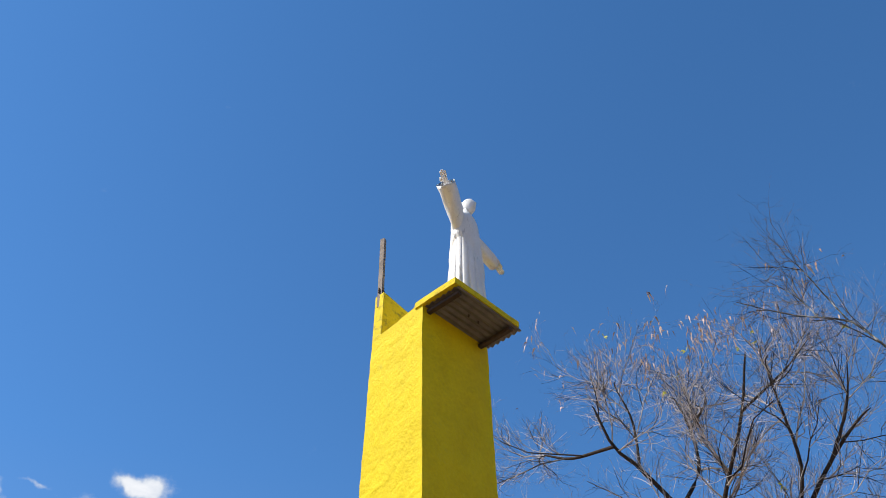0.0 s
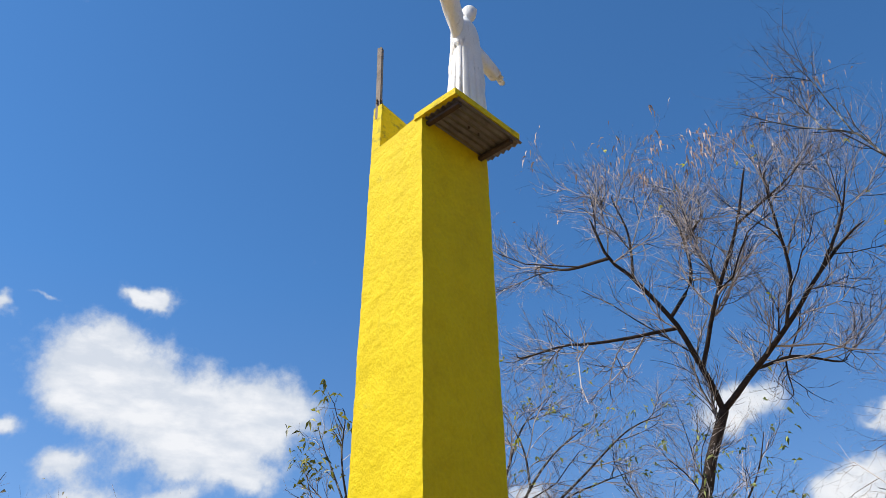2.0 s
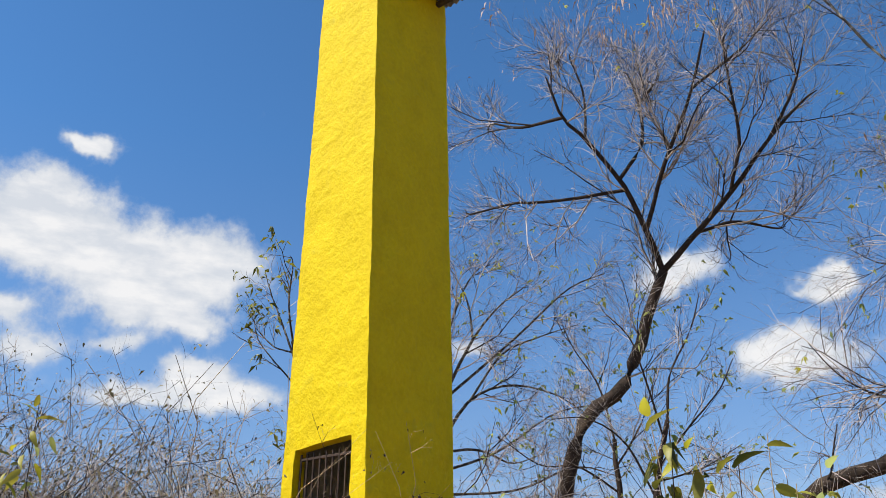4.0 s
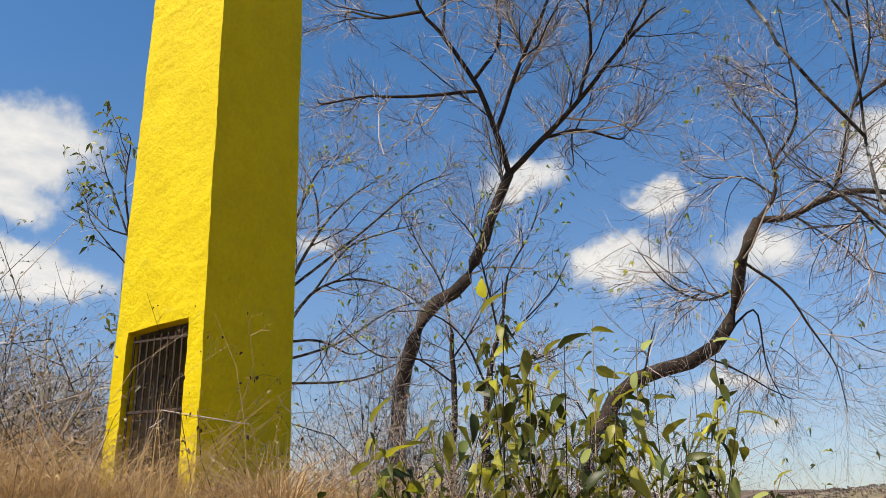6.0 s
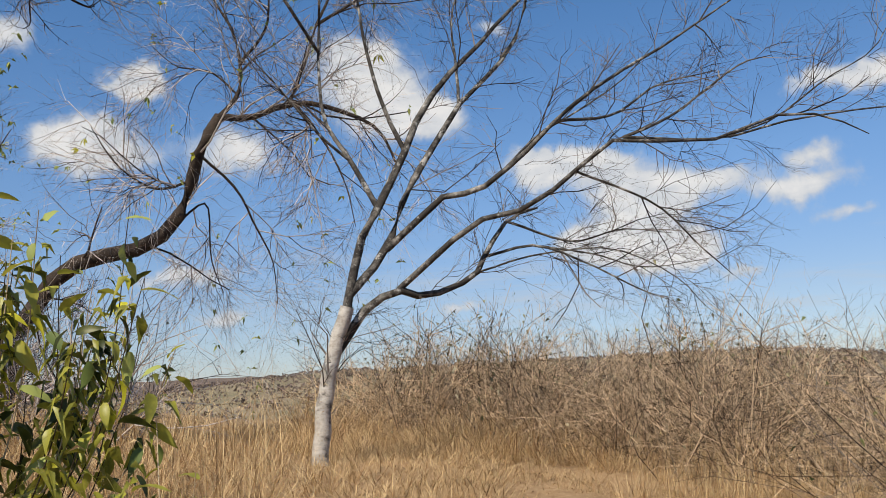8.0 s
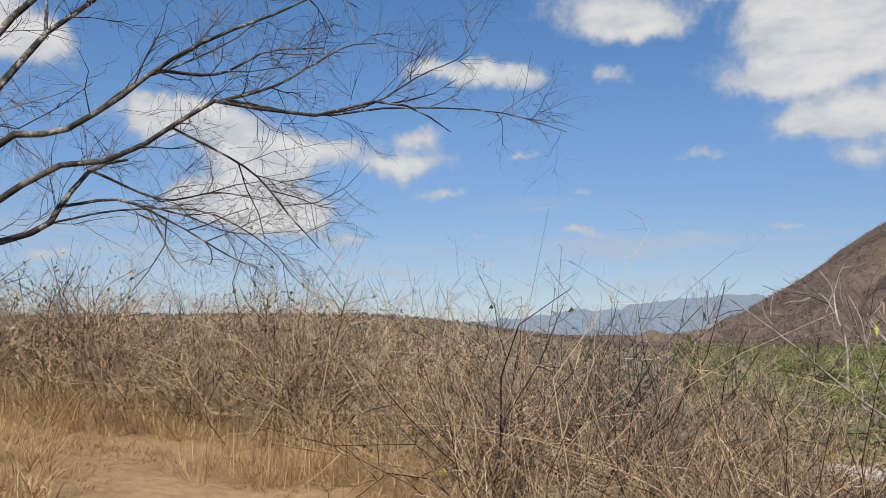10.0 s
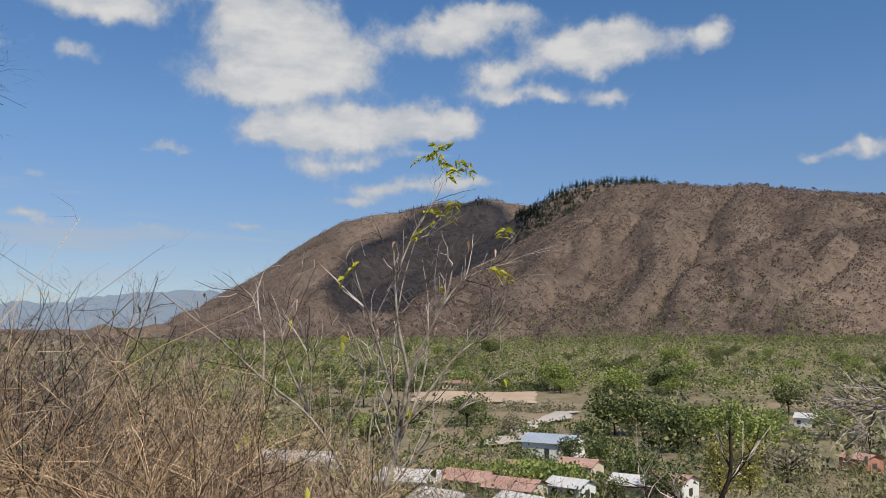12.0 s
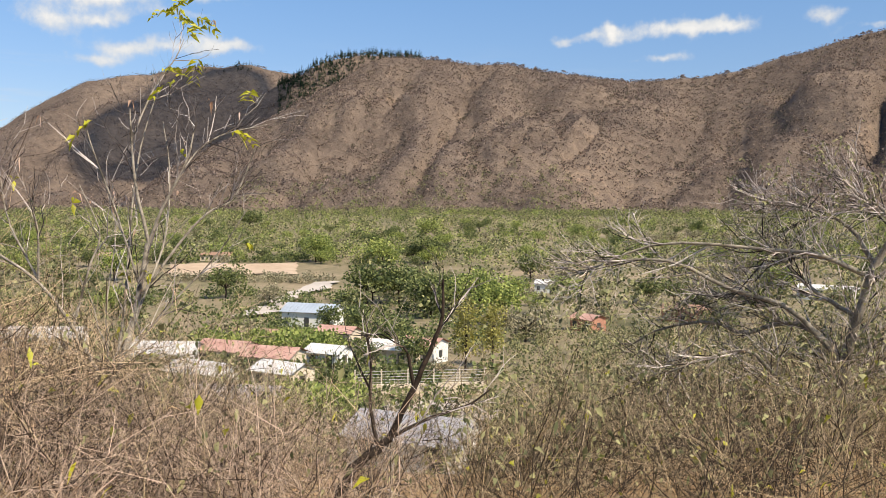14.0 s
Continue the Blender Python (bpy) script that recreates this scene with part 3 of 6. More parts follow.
def build_tower():
    t = thing("monument_tower", (0, 0, 0), "tall rough-plastered bright yellow tower with barred opening", "tower")
    bm = bmesh.new()
    zs = sorted(set(np.round(np.arange(BASE_Z, TOP_Z, 0.075), 3).tolist() + [DOOR[2], DOOR[3], TOP_Z]))
    for a, b in ((3, 0), (0, 1), (1, 2), (2, 3)):
        us = np.linspace(0, 1, 15).tolist()
        door = (a, b) == (3, 0)
        if door:
            us = sorted(set([u for u in us if min(abs(u - DOOR[0]), abs(u - DOOR[1])) > 0.03] + [DOOR[0], DOOR[1]]))
        grid = {}
        for i, u in enumerate(us):
            for j, z in enumerate(zs):
                zz = z + (0.09 * (u - 0.5) * math.exp(-((z - 3.08) / 0.5) ** 2) if door else 0)
                grid[i, j] = bm.verts.new(lumpy(sunk(tower_point(a, b, u, zz))))
        for i in range(len(us) - 1):
            for j in range(len(zs) - 1):
                if door and us[i] >= DOOR[0] - 1e-6 and us[i + 1] <= DOOR[1] + 1e-6 and zs[j] >= DOOR[2] - 1e-6 and zs[j + 1] <= DOOR[3] + 1e-6:
                    continue
                bm.faces.new((grid[i, j], grid[i + 1, j], grid[i + 1, j + 1], grid[i, j + 1]))
        if door:
            # reveals of the opening, 14 cm deep
            i0, i1 = us.index(DOOR[0]), us.index(DOOR[1])
            j0, j1 = zs.index(DOOR[2]), zs.index(DOOR[3])
            ring = [grid[i0, j] for j in range(j0, j1)] + [grid[i, j1] for i in range(i0, i1)] + [grid[i1, j] for j in range(j1, j0, -1)] + [grid[i, j0] for i in range(i1, i0, -1)]
            inner = [bm.verts.new(v.co + E_R * 0.14) for v in ring]
            for k in range(len(ring)):
                bm.faces.new((ring[k - 1], ring[k], inner[k], inner[k - 1]))
    cap = [bm.verts.new(lumpy(sunk(c + Vector((0, 0, TOP_Z))), 0.004)) for c in CORNERS_TOP]
    bm.faces.new(cap)
    bmesh.ops.remove_doubles(bm, verts=bm.verts, dist=0.004)
    body = part("body", bm, M["paint"], t)
    for p in body.data.polygons:
        p.use_smooth = False
    # dark inside
    bm = bmesh.new()
    inn = [c.lerp(sum(CORNERS_LOW, Vector()) / 4, 0.22) for c in CORNERS_LOW]
    lo = [bm.verts.new(c + Vector((0, 0, 1.0))) for c in inn]
    hi = [bm.verts.new(c + Vector((0, 0, 3.6))) for c in inn]
    for k in range(3):
        bm.faces.new((lo[k], lo[k + 1], hi[k + 1], hi[k]))
    bm.faces.new(hi)
    bm.faces.new(lo)
    part("inner_wall", bm, M["plaster_dark"], t, "unlit bare cement inside")
    # iron bars of the opening
    for z in (1.5, 2.3, 2.96):
        rail = part("grille_rail", bar_bm([(tower_point(3, 0, DOOR[0] + 0.02, z) + E_R * 0.07, tower_point(3, 0, DOOR[1] - 0.02, z) + E_R * 0.07)], 0.018), M["iron"], t, "rusty welded iron rail")
    for k in range(9):
        u = DOOR[0] + 0.03 + (DOOR[1] - DOOR[0] - 0.06) * k / 8
        part("bar", bar_bm([(tower_point(3, 0, u, 1.15) + E_R * 0.06, tower_point(3, 0, u, 3.01) + E_R * 0.06)], 0.011), M["iron"], t)
    # parapet fin at the back with a sloping top
    bm = bmesh.new()
    back, n = 0.91, 10
    prev = None
    for i in range(n + 1):
        s = i / n
        p = F_TOP + E_L * back + E_R * (1.21 * s)
        q = p - E_L * 0.16
        h = TOP_Z + 0.61 - 0.22 * s
        row = [bm.verts.new(lumpy(Vector((v.x, v.y, z)), 0.006)) for v, z in ((q, TOP_Z - 0.2), (q, h), (p, h), (p, TOP_Z - 0.2))]
        if prev:
            for k in range(3):
                bm.faces.new((prev[k], row[k], row[k + 1], prev[k + 1]))
        else:
            bm.faces.new(row)
        prev = row
    part("parapet", bm, M["paint_dirty"], t)
    # steel post on the parapet
    foot = F_TOP + E_L * 0.84 + E_R * 0.03
    part("post", bar_bm([(foot + Vector((0, 0, TOP_Z + 0.4)), foot + Vector((-0.02, 0.0, TOP_Z + 1.70)))], 0.045, 4), M["rustpost"], t, "weathered square steel post")
    for k in range(3):
        c = foot + Vector((0, 0, TOP_Z + 0.66 + 0.03 * k))
        part("wire_wrap", bar_bm([(c - E_R * 0.055, c + E_R * 0.055), (c - E_L * 0.055, c + E_L * 0.055)], 0.012), M["iron"], t)
    # overhanging platform: concrete edge on corrugated sheet and two beams
    out = -E_L
    slab = bmesh.new()
    m = Matrix.Translation(F_TOP + Vector((0, 0, TOP_Z))) @ Matrix((E_R, out, Vector((0, 0, 1)))).transposed().to_4x4()
    nx, ny = 26, 14
    g = {}
    for i in range(nx + 1):
        for j in range(ny + 1):
            for k, z in ((0, -0.075), (1, 0.015)):
                g[i, j, k] = slab.verts.new(lumpy(m @ Vector((-0.02 + 1.19 * i / nx, -0.12 + 0.70 * j / ny, z)), 0.007))
    for i in range(nx):
        for j in range(ny):
            slab.faces.new((g[i, j, 1], g[i + 1, j, 1], g[i + 1, j + 1, 1], g[i, j + 1, 1]))
            slab.faces.new((g[i, j, 0], g[i, j + 1, 0], g[i + 1, j + 1, 0], g[i + 1, j, 0]))
    for i in range(nx):
        slab.faces.new((g[i, ny, 0], g[i, ny, 1], g[i + 1, ny, 1], g[i + 1, ny, 0]))
        slab.faces.new((g[i, 0, 0], g[i + 1, 0, 0], g[i + 1, 0, 1], g[i, 0, 1]))
    for j in range(ny):
        slab.faces.new((g[0, j, 0], g[0, j, 1], g[0, j + 1, 1], g[0, j + 1, 0]))
        slab.faces.new((g[nx, j, 0], g[nx, j + 1, 0], g[nx, j + 1, 1], g[nx, j, 1]))
    part("platform_slab", slab, M["paint_dirty"], t, "grimy yellow concrete edge")
    sheet = bmesh.new()
    prev = None
    for i in range(97):
        yy = 0.02 + 0.56 * i / 96
        z = -0.098 + 0.016 * math.sin(i / 96 * 2 * math.pi * 6)
        row = [sheet.verts.new(m @ Vector((x, yy, z + dz))) for x, dz in ((0.03, 0), (1.21, 0), (1.21, 0.002), (0.03, 0.002))]
        if prev:
            for k in range(4):
                sheet.faces.new((prev[k], prev[(k + 1) % 4], row[(k + 1) % 4], row[k]))
        prev = row
    part("corrugated_sheet", sheet, M["sheet"], t, "grey corrugated metal sheet under the platform")
    for x in (0.07, 1.02):
        bm = bmesh.new()
        box(bm, (x, -0.05, -0.165), (x + 0.07, 0.54, -0.112), m, 0.006)
        part("beam", bm, M["iron"], t, "dark steel channel beam")
    for x in (0.50, 0.68):
        bm = bmesh.new()
        box(bm, (x, 0.30, -0.15), (x + 0.02, 0.32, -0.105), m, 0.003)
        part("bolt", bm, M["iron"], t)
    return t


def bar_bm(pairs, r, sides=6):
    bm = bmesh.new()
    for a, b in pairs:
        d = (b - a)
        rot = d.to_track_quat("Z", "Y").to_matrix().to_4x4()
        bmesh.ops.create_cone(bm, cap_ends=True, segments=sides, radius1=r, radius2=r, depth=d.length, matrix=Matrix.Translation((a + b) / 2) @ rot)
    return bm


tower = build_tower()

# ---- the statue on the platform ----
def build_statue():
    face, right = heading(142), heading(232)
    at = Vector((3.24, 7.745, TOP_Z + 0.010))
    bm = bmesh.new()

    def world(a, f, z):
        return at + right * a + face * f + Vector((0, 0, z * 0.95))

    def lathe(rows, n, shape):
        prev = None
        for z, a, b, f0, a0 in rows:
            ring = []
            for k in range(n):
                g = 2 * math.pi * k / n
                s = shape(g, z)
                ring.append(bm.verts.new(world(a0 + a * s * math.cos(g), f0 + b * s * math.sin(g), z)))
            if prev:
                for k in range(n):
                    bm.faces.new((prev[k], prev[(k + 1) % n], ring[(k + 1) % n], ring[k]))
            else:
                bm.faces.new(ring[::-1])
            prev = ring
        bm.faces.new(prev)

    def folds(g, z):
        deep = 0.15 * max(0.0, 1 - z / 1.7)
        s = 1.03 - deep * math.exp(-(math.sin(8 * g + 0.4 * math.sin(2 * z)) / 0.32) ** 2) + 0.02 * math.sin(5 * g)
        line = 1.02 + 0.42 * math.cos(g - 0.3)
        return 1.0 + 0.03 * math.sin(4 * g + 5 * z) + 0.07 if z > line else s - 0.03

    prof = [(0, .325, .28), (.15, .315, .27), (.5, .285, .25), (.9, .255, .225), (1.2, .235, .20), (1.45, .235, .185), (1.7, .245, .175), (1.85, .245, .16), (1.95, .20, .14), (2.02, .13, .11), (2.09, .085, .085), (2.14, .085, .09)]
    zz = np.linspace(0, 2.14, 56)
    za, aa, bb = (np.array([p[k] for p in prof]) for k in range(3))
    lathe([(z, np.interp(z, za, aa), np.interp(z, za, bb), 0.02, 0.0) for z in zz], 144, folds)
    # head, hair and beard
    rows = [(2.07 + 0.33 * t, 0.086 * math.sqrt(max(1 - (2 * t - 1) ** 2, 0.01)) + 0.004, 0.112 * math.sqrt(max(1 - (2 * t - 1) ** 2, 0.01)) + 0.004, 0.082, 0.0) for t in np.linspace(0, 1, 14)]
    lathe(rows, 20, lambda g, z: 1 + 0.22 * math.exp(-((g - math.pi / 2) / 0.2) ** 2) * math.exp(-((z - 2.25) / 0.05) ** 2) + 0.10 * math.exp(-((g - math.pi / 2) / 0.6) ** 2) * math.exp(-((z - 2.13) / 0.05) ** 2))
    rows = [(1.84 + 0.585 * t, 0.122 * (1 - 0.9 * max(0, (t - 0.62) / 0.38) ** 2.2), 0.118 * (1 - 0.9 * max(0, (t - 0.62) / 0.38) ** 2.2), -0.045, 0.0) for t in np.linspace(0, 1, 16)]
    lathe(rows, 26, lambda g, z: 1 + 0.07 * math.sin(15 * g + 6 * z))
    # sleeves with open bell cuffs, and open palms
    for side, reach, lift in ((1, 0.82, 2.20), (-1, 0.92, 1.58)):
        a = world(side * 0.12, 0.0, 1.80)
        b = world(side * reach * 0.80, 0.10, 1.83 + (lift - 1.83) * 0.80)
        d = (b - a).normalized()
        s = d.cross(Vector((0, 0, 1))).normalized()
        u = s.cross(d)
        prev, n = None, 22
        for i in range(15):
            t = i / 14
            rad = 0.125 + (0.045 if side > 0 else -0.01) * t
            hang = 0.20 * (1 - t) ** 1.5 + (0.09 if side > 0 else 0.03) * t
            ring = []
            for k in range(n):
                g = 2 * math.pi * k / n
                dn = max(0.0, -math.sin(g))
                r = rad * (1 + 0.05 * math.sin(5 * g + 9 * t))
                ring.append(bm.verts.new(a.lerp(b, t) + s * (r * 0.8 * math.cos(g)) + u * (r * 0.75 * math.sin(g) - hang * dn)))
            if prev:
                for k in range(n):
                    bm.faces.new((prev[k], prev[(k + 1) % n], ring[(k + 1) % n], ring[k]))
            prev = ring
        inner = [bm.verts.new(v.co.lerp(b, 0.16) - d * 0.14) for v in prev]
        for k in range(n):
            bm.faces.new((prev[k], prev[(k + 1) % n], inner[(k + 1) % n], inner[k]))
        bm.faces.new(inner)
        m = Matrix((d, s, u)).transposed().to_4x4()
        box(bm, (-0.12, -0.035, -0.03), (0.10, 0.035, 0.03), Matrix.Translation(b) @ m, 0.015)
        for k in range(4):
            y = -0.036 + 0.024 * k
            box(bm, (0.09, y - 0.009, -0.014), (0.20 - 0.02 * abs(k - 1.5), y + 0.009, 0.012), Matrix.Translation(b) @ m, 0.005)
        box(bm, (0.02, 0.035, -0.01), (0.09, 0.075, 0.014), Matrix.Translation(b) @ m, 0.006)
    me = bpy.data.meshes.new("statue")
    bmesh.ops.recalc_face_normals(bm, faces=bm.faces)
    bm.to_mesh(me)
    bm.free()
    for p in me.polygons:
        p.use_smooth = True
    ob = solid("statue", me, M["white"])
    return tagged(ob, "white-painted robed statue with outstretched arms standing on the platform", "statue")


build_statue()

# ---- plants ----
def smooth_path(pts, n):
    """n points along a rounded curve through the given ones."""
    p = np.asarray(pts, float)
    if len(p) == 2:
        return p[0] + (p[1] - p[0]) * np.linspace(0, 1, n)[:, None]
    q = np.concatenate([[2 * p[0] - p[1]], p, [2 * p[-1] - p[-2]]])
    t = np.linspace(0, len(p) - 1 - 1e-6, n)
    i = t.astype(int)
    f = (t - i)[:, None]
    a, b, c, d = q[i], q[i + 1], q[i + 2], q[i + 3]
    return 0.5 * (2 * b + (c - a) * f + (2 * a - 5 * b + 4 * c - d) * f**2 + (3 * b - a - 3 * c + d) * f**3)


def tubes(p, r, sides=3):
    """Tapered tubes along paths: p of shape (m, n, 3), radii r of shape (m, n)."""
    m, n, _ = p.shape
    d = np.gradient(p, axis=1)
    d /= np.linalg.norm(d, axis=-1, keepdims=True) + 1e-9
    ref = np.where(np.abs(d[..., 2:3]) > 0.9, [1.0, 0, 0], [0, 0, 1.0])
    u = np.cross(d, ref)
    u /= np.linalg.norm(u, axis=-1, keepdims=True) + 1e-9
    v = np.cross(d, u)
    a = np.arange(sides) * 2 * np.pi / sides
    ring = p[:, :, None] + r[:, :, None, None] * (np.cos(a)[:, None] * u[:, :, None] + np.sin(a)[:, None] * v[:, :, None])
    i, j, k = np.meshgrid(np.arange(m), np.arange(n - 1), np.arange(sides), indexing="ij")
    at = lambda j, k: (i * n + j) * sides + k % sides
    f = np.stack([at(j, k), at(j, k + 1), at(j + 1, k + 1), at(j + 1, k)], -1).reshape(-1, 4)
    return ring.reshape(-1, 3), f


def ribbons(p, r, gen=rng):
    """Thin flat strips along paths, for the finest twigs."""
    m, n, _ = p.shape
    s = np.cross(p[:, -1] - p[:, 0], gen.normal(size=(m, 3)))
    s /= np.linalg.norm(s, axis=-1, keepdims=True) + 1e-9
    v = np.stack([p - s[:, None] * r[..., None], p + s[:, None] * r[..., None]], 2).reshape(-1, 3)
    i, j = np.meshgrid(np.arange(m), np.arange(n - 1), indexing="ij")
    o = (i * n + j) * 2
    return v, np.stack([o, o + 1, o + 3, o + 2], -1).reshape(-1, 4)


def joined(sets):
    vs, fs, o = [], [], 0
    for v, f in sets:
        vs.append(v)
        fs.append(f + o)
        o += len(v)
    return np.concatenate(vs), np.concatenate(fs)


def sprout(p, r, per, length, thick, spread=0.9, up=0.25, curl=0.25, lo=0.25, n=4, gen=rng):
    """Twigs growing from the paths p: per of them on each path."""
    m, k, _ = p.shape
    t = lo + (1 - lo) * gen.random((m, per))
    x = t * (k - 1)
    i = np.minimum(x.astype(int), k - 2)
    f = (x - i)[..., None]
    rows = np.arange(m)[:, None]
    base = p[rows, i] * (1 - f) + p[rows, i + 1] * f
    rb = r[rows, i] * (1 - f[..., 0]) + r[rows, i + 1] * f[..., 0]
    tan = p[rows, i + 1] - p[rows, i]
    tan /= np.linalg.norm(tan, axis=-1, keepdims=True) + 1e-9
    rnd = gen.normal(size=(m, per, 3))
    rnd -= (rnd * tan).sum(-1, keepdims=True) * tan
    rnd /= np.linalg.norm(rnd, axis=-1, keepdims=True) + 1e-9
    ang = spread * (0.6 + 0.6 * gen.random((m, per, 1)))
    d = np.cos(ang) * tan + np.sin(ang) * rnd
    ln = length[0] + (length[1] - length[0]) * gen.random((m, per, 1))
    ln = ln * (1.15 - 0.5 * t[..., None])
    pts = [base]
    for s in range(n - 1):
        d = d + np.array([0, 0, up]) * 0.5 + curl * gen.normal(size=d.shape) * 0.6
        d /= np.linalg.norm(d, axis=-1, keepdims=True) + 1e-9
        pts.append(pts[-1] + d * ln / (n - 1))
    q = np.stack(pts, 2).reshape(m * per, n, 3)
    r0 = np.minimum(rb.ravel() * 0.7, thick * (0.7 + 0.6 * gen.random(m * per)))
    return q, r0[:, None] * np.linspace(1, 0.42, n)


class Frame:
    """Places of a plant: metres to the right of its heading, height, and metres behind it."""

    def __init__(self, az, dist):
        self.o, self.right, self.back = polar(az, dist), heading(az + 90), heading(az)

    def at(self, u, z, w=0.0):
        p = self.o + self.right * u + self.back * w
        return (p.x, p.y, z)


def limbs_of(frame_, limbs, gen, depth, n=14):
    """Limbs from (thick end, thin end, [(u, z), ...]); each one wanders in depth."""
    ps, rs, flat = [], [], []
    for r0, r1, pts, *level in limbs:
        lean = gen.uniform(-depth, depth) if flat else 0.0
        run, out, last, w0 = 0.0, [], None, 0.0
        if flat:
            # join the nearest limb that is already there
            known = np.concatenate(flat)
            k = np.argmin((known[:, 0] - pts[0][0]) ** 2 + (known[:, 1] - pts[0][1]) ** 2)
            w0 = known[k, 2]
            pts = [(known[k, 0], known[k, 1])] + list(pts[1:])
        for u, z in pts:
            if last:
                run += math.hypot(u - last[0], z - last[1])
            last = (u, z)
            out.append((u, z, w0 + lean * run if not level else w0 * max(0.0, 1 - run)))
        flat.append(smooth_path(out, n * 3))
        path = np.array([frame_.at(*q) for q in smooth_path(out, n)])
        ps.append(path)
        rs.append(np.linspace(1, 0, n) ** 0.8 * (r0 - r1) + r1)
    return np.array(ps), np.array(rs)


def rhombs(base, d, length, width, gen, sag=0.3, flat=False):
    """Leaf blades of two folded halves, at points base along directions d."""
    m = len(base)
    d = d / (np.linalg.norm(d, axis=-1, keepdims=True) + 1e-9)
    s = np.cross(d, gen.normal(size=(m, 3)))
    s /= np.linalg.norm(s, axis=-1, keepdims=True) + 1e-9
    nrm = np.cross(d, s)
    ln, wd = length[:, None], width[:, None]
    tip = base + d * ln + np.array([0, 0, -1.0]) * ln * sag
    mid = base + d * ln * 0.48 + nrm * wd * 0.12
    if flat:
        v = np.stack([base, mid + s * wd * 0.5, tip, mid - s * wd * 0.5], 1)
        return v.reshape(-1, 3), (np.arange(m) * 4)[:, None] + np.array([[0, 1, 2, 3]])
    v = np.stack([base, mid + s * wd * 0.5 - nrm * wd * 0.2, tip, mid - s * wd * 0.5 - nrm * wd * 0.2, mid], 1)
    o = (np.arange(m) * 5)[:, None]
    f = np.concatenate([o + np.array([[0, 1, 4]]), o + np.array([[1, 2, 4]]), o + np.array([[2, 3, 4]]), o + np.array([[3, 0, 4]])])
    return v.reshape(-1, 3), f


def tree(name, az, dist, limbs, label, bark, seed, depth=0.5, levels=(), twig_mat="twig", leaves=None, category="tree", trunk_label="", curl=0.36):
    """A bare tree: limbs as given, then generations of twigs, and a few leaves or pods."""
    gen = np.random.default_rng(seed)
    fr = Frame(az, dist)
    r0, r1, way_up = limbs[0]
    foot = fr.at(way_up[0][0], 0)
    soil = float(ground_z(foot[0], foot[1])) - 0.08
    way_up = [q for q in way_up if q[1] > soil + 0.1]
    limbs = ((r0, r1, [(way_up[0][0] - 0.03, soil)] + way_up), *((a * 0.72, b * 0.8, *c) for a, b, *c in limbs[1:]))
    root = thing(name, fr.at(*limbs[0][2][0]), label, category)
    inv = root.matrix_world.inverted()
    p, r = limbs_of(fr, limbs, gen, depth)
    bend = gen.normal(size=p.shape) * r[..., None] * 0.14
    p = p + bend * (np.arange(p.shape[1]) > 0)[None, :, None]

    def put(nm, v, f, mat, lab="", kind="", smooth=True):
        ob = solid(nm, mesh_from(nm, v, f, smooth), M[mat], root, lab, kind)
        ob.matrix_parent_inverse = inv
        return ob

    for k in range(len(p)):
        v, f = tubes(p[k:k + 1], r[k:k + 1], 9 if r[k].max() > 0.06 else 6)
        put("trunk" if k == 0 else "limb", v, f, bark if k == 0 or bark != "bark_pale" else "bark_grey", trunk_label if k == 0 else "")
    cur, cr, sets, tips = p, r, [], None
    for per, length, thick, spread, up, lo in levels:
        cur, cr = sprout(cur, cr, per, length, thick, spread, up, curl, lo, 5 if thick > 0.008 else 4, gen)
        sets.append(tubes(cur, cr, 3) if thick > 0.0095 else ribbons(cur, cr * 1.1, gen))
    if sets:
        v, f = joined(sets)
        put("twig_mass", v, f, twig_mat, kind="stuff", smooth=False)
    for mat, count, ln, wd, sag, nm in leaves or ():
        pick = gen.choice(len(cur), min(count, len(cur)), replace=False)
        if nm == "pod_cluster":
            top = cur[:, -1, 2] + gen.normal(size=len(cur)) * 0.8
            pick = np.argsort(-top)[:count]
        if nm == "leaf_spray":
            # few compound leaves near the top: leaflets in two rows along a bending stalk
            top = np.argsort(-(cur[:, -1, 2] + gen.normal(size=len(cur)) * 0.35))[:count]
            k = np.tile(np.arange(12), count)
            way_ = np.repeat(gen.normal(size=(count, 3)) * (1, 1, 0.3), 12, 0)
            way_ /= np.linalg.norm(way_, axis=-1, keepdims=True)
            b = np.repeat(cur[top, -1], 12, 0) + way_ * (0.035 * (k // 2))[:, None] - np.array([0, 0, 0.004]) * ((k // 2) ** 2)[:, None]
            d = np.cross(way_, (0, 0, 1.0)) * np.where(k % 2, 1, -1)[:, None] + way_ * 0.6 + gen.normal(size=b.shape) * 0.15
            v, f = rhombs(b, d, ln * gen.uniform(0.7, 1.3, len(b)), wd * gen.uniform(0.7, 1.3, len(b)), gen, sag)
            put(nm, v, f, mat, kind="stuff", smooth=False)
            continue
        b = np.repeat(cur[pick[:max(1, len(pick) // 3)], -1], 3, axis=0) if nm != "pod_cluster" else cur[pick, -1]
        d = gen.normal(size=b.shape) + (0, 0, 0.1 if sag < 0.5 else -1.2)
        v, f = rhombs(b, d, ln * (0.7 + 0.6 * gen.random(len(b))), wd * (0.7 + 0.6 * gen.random(len(b))), gen, sag)
        put(nm, v, f, mat, kind="stuff", smooth=False)
    return root

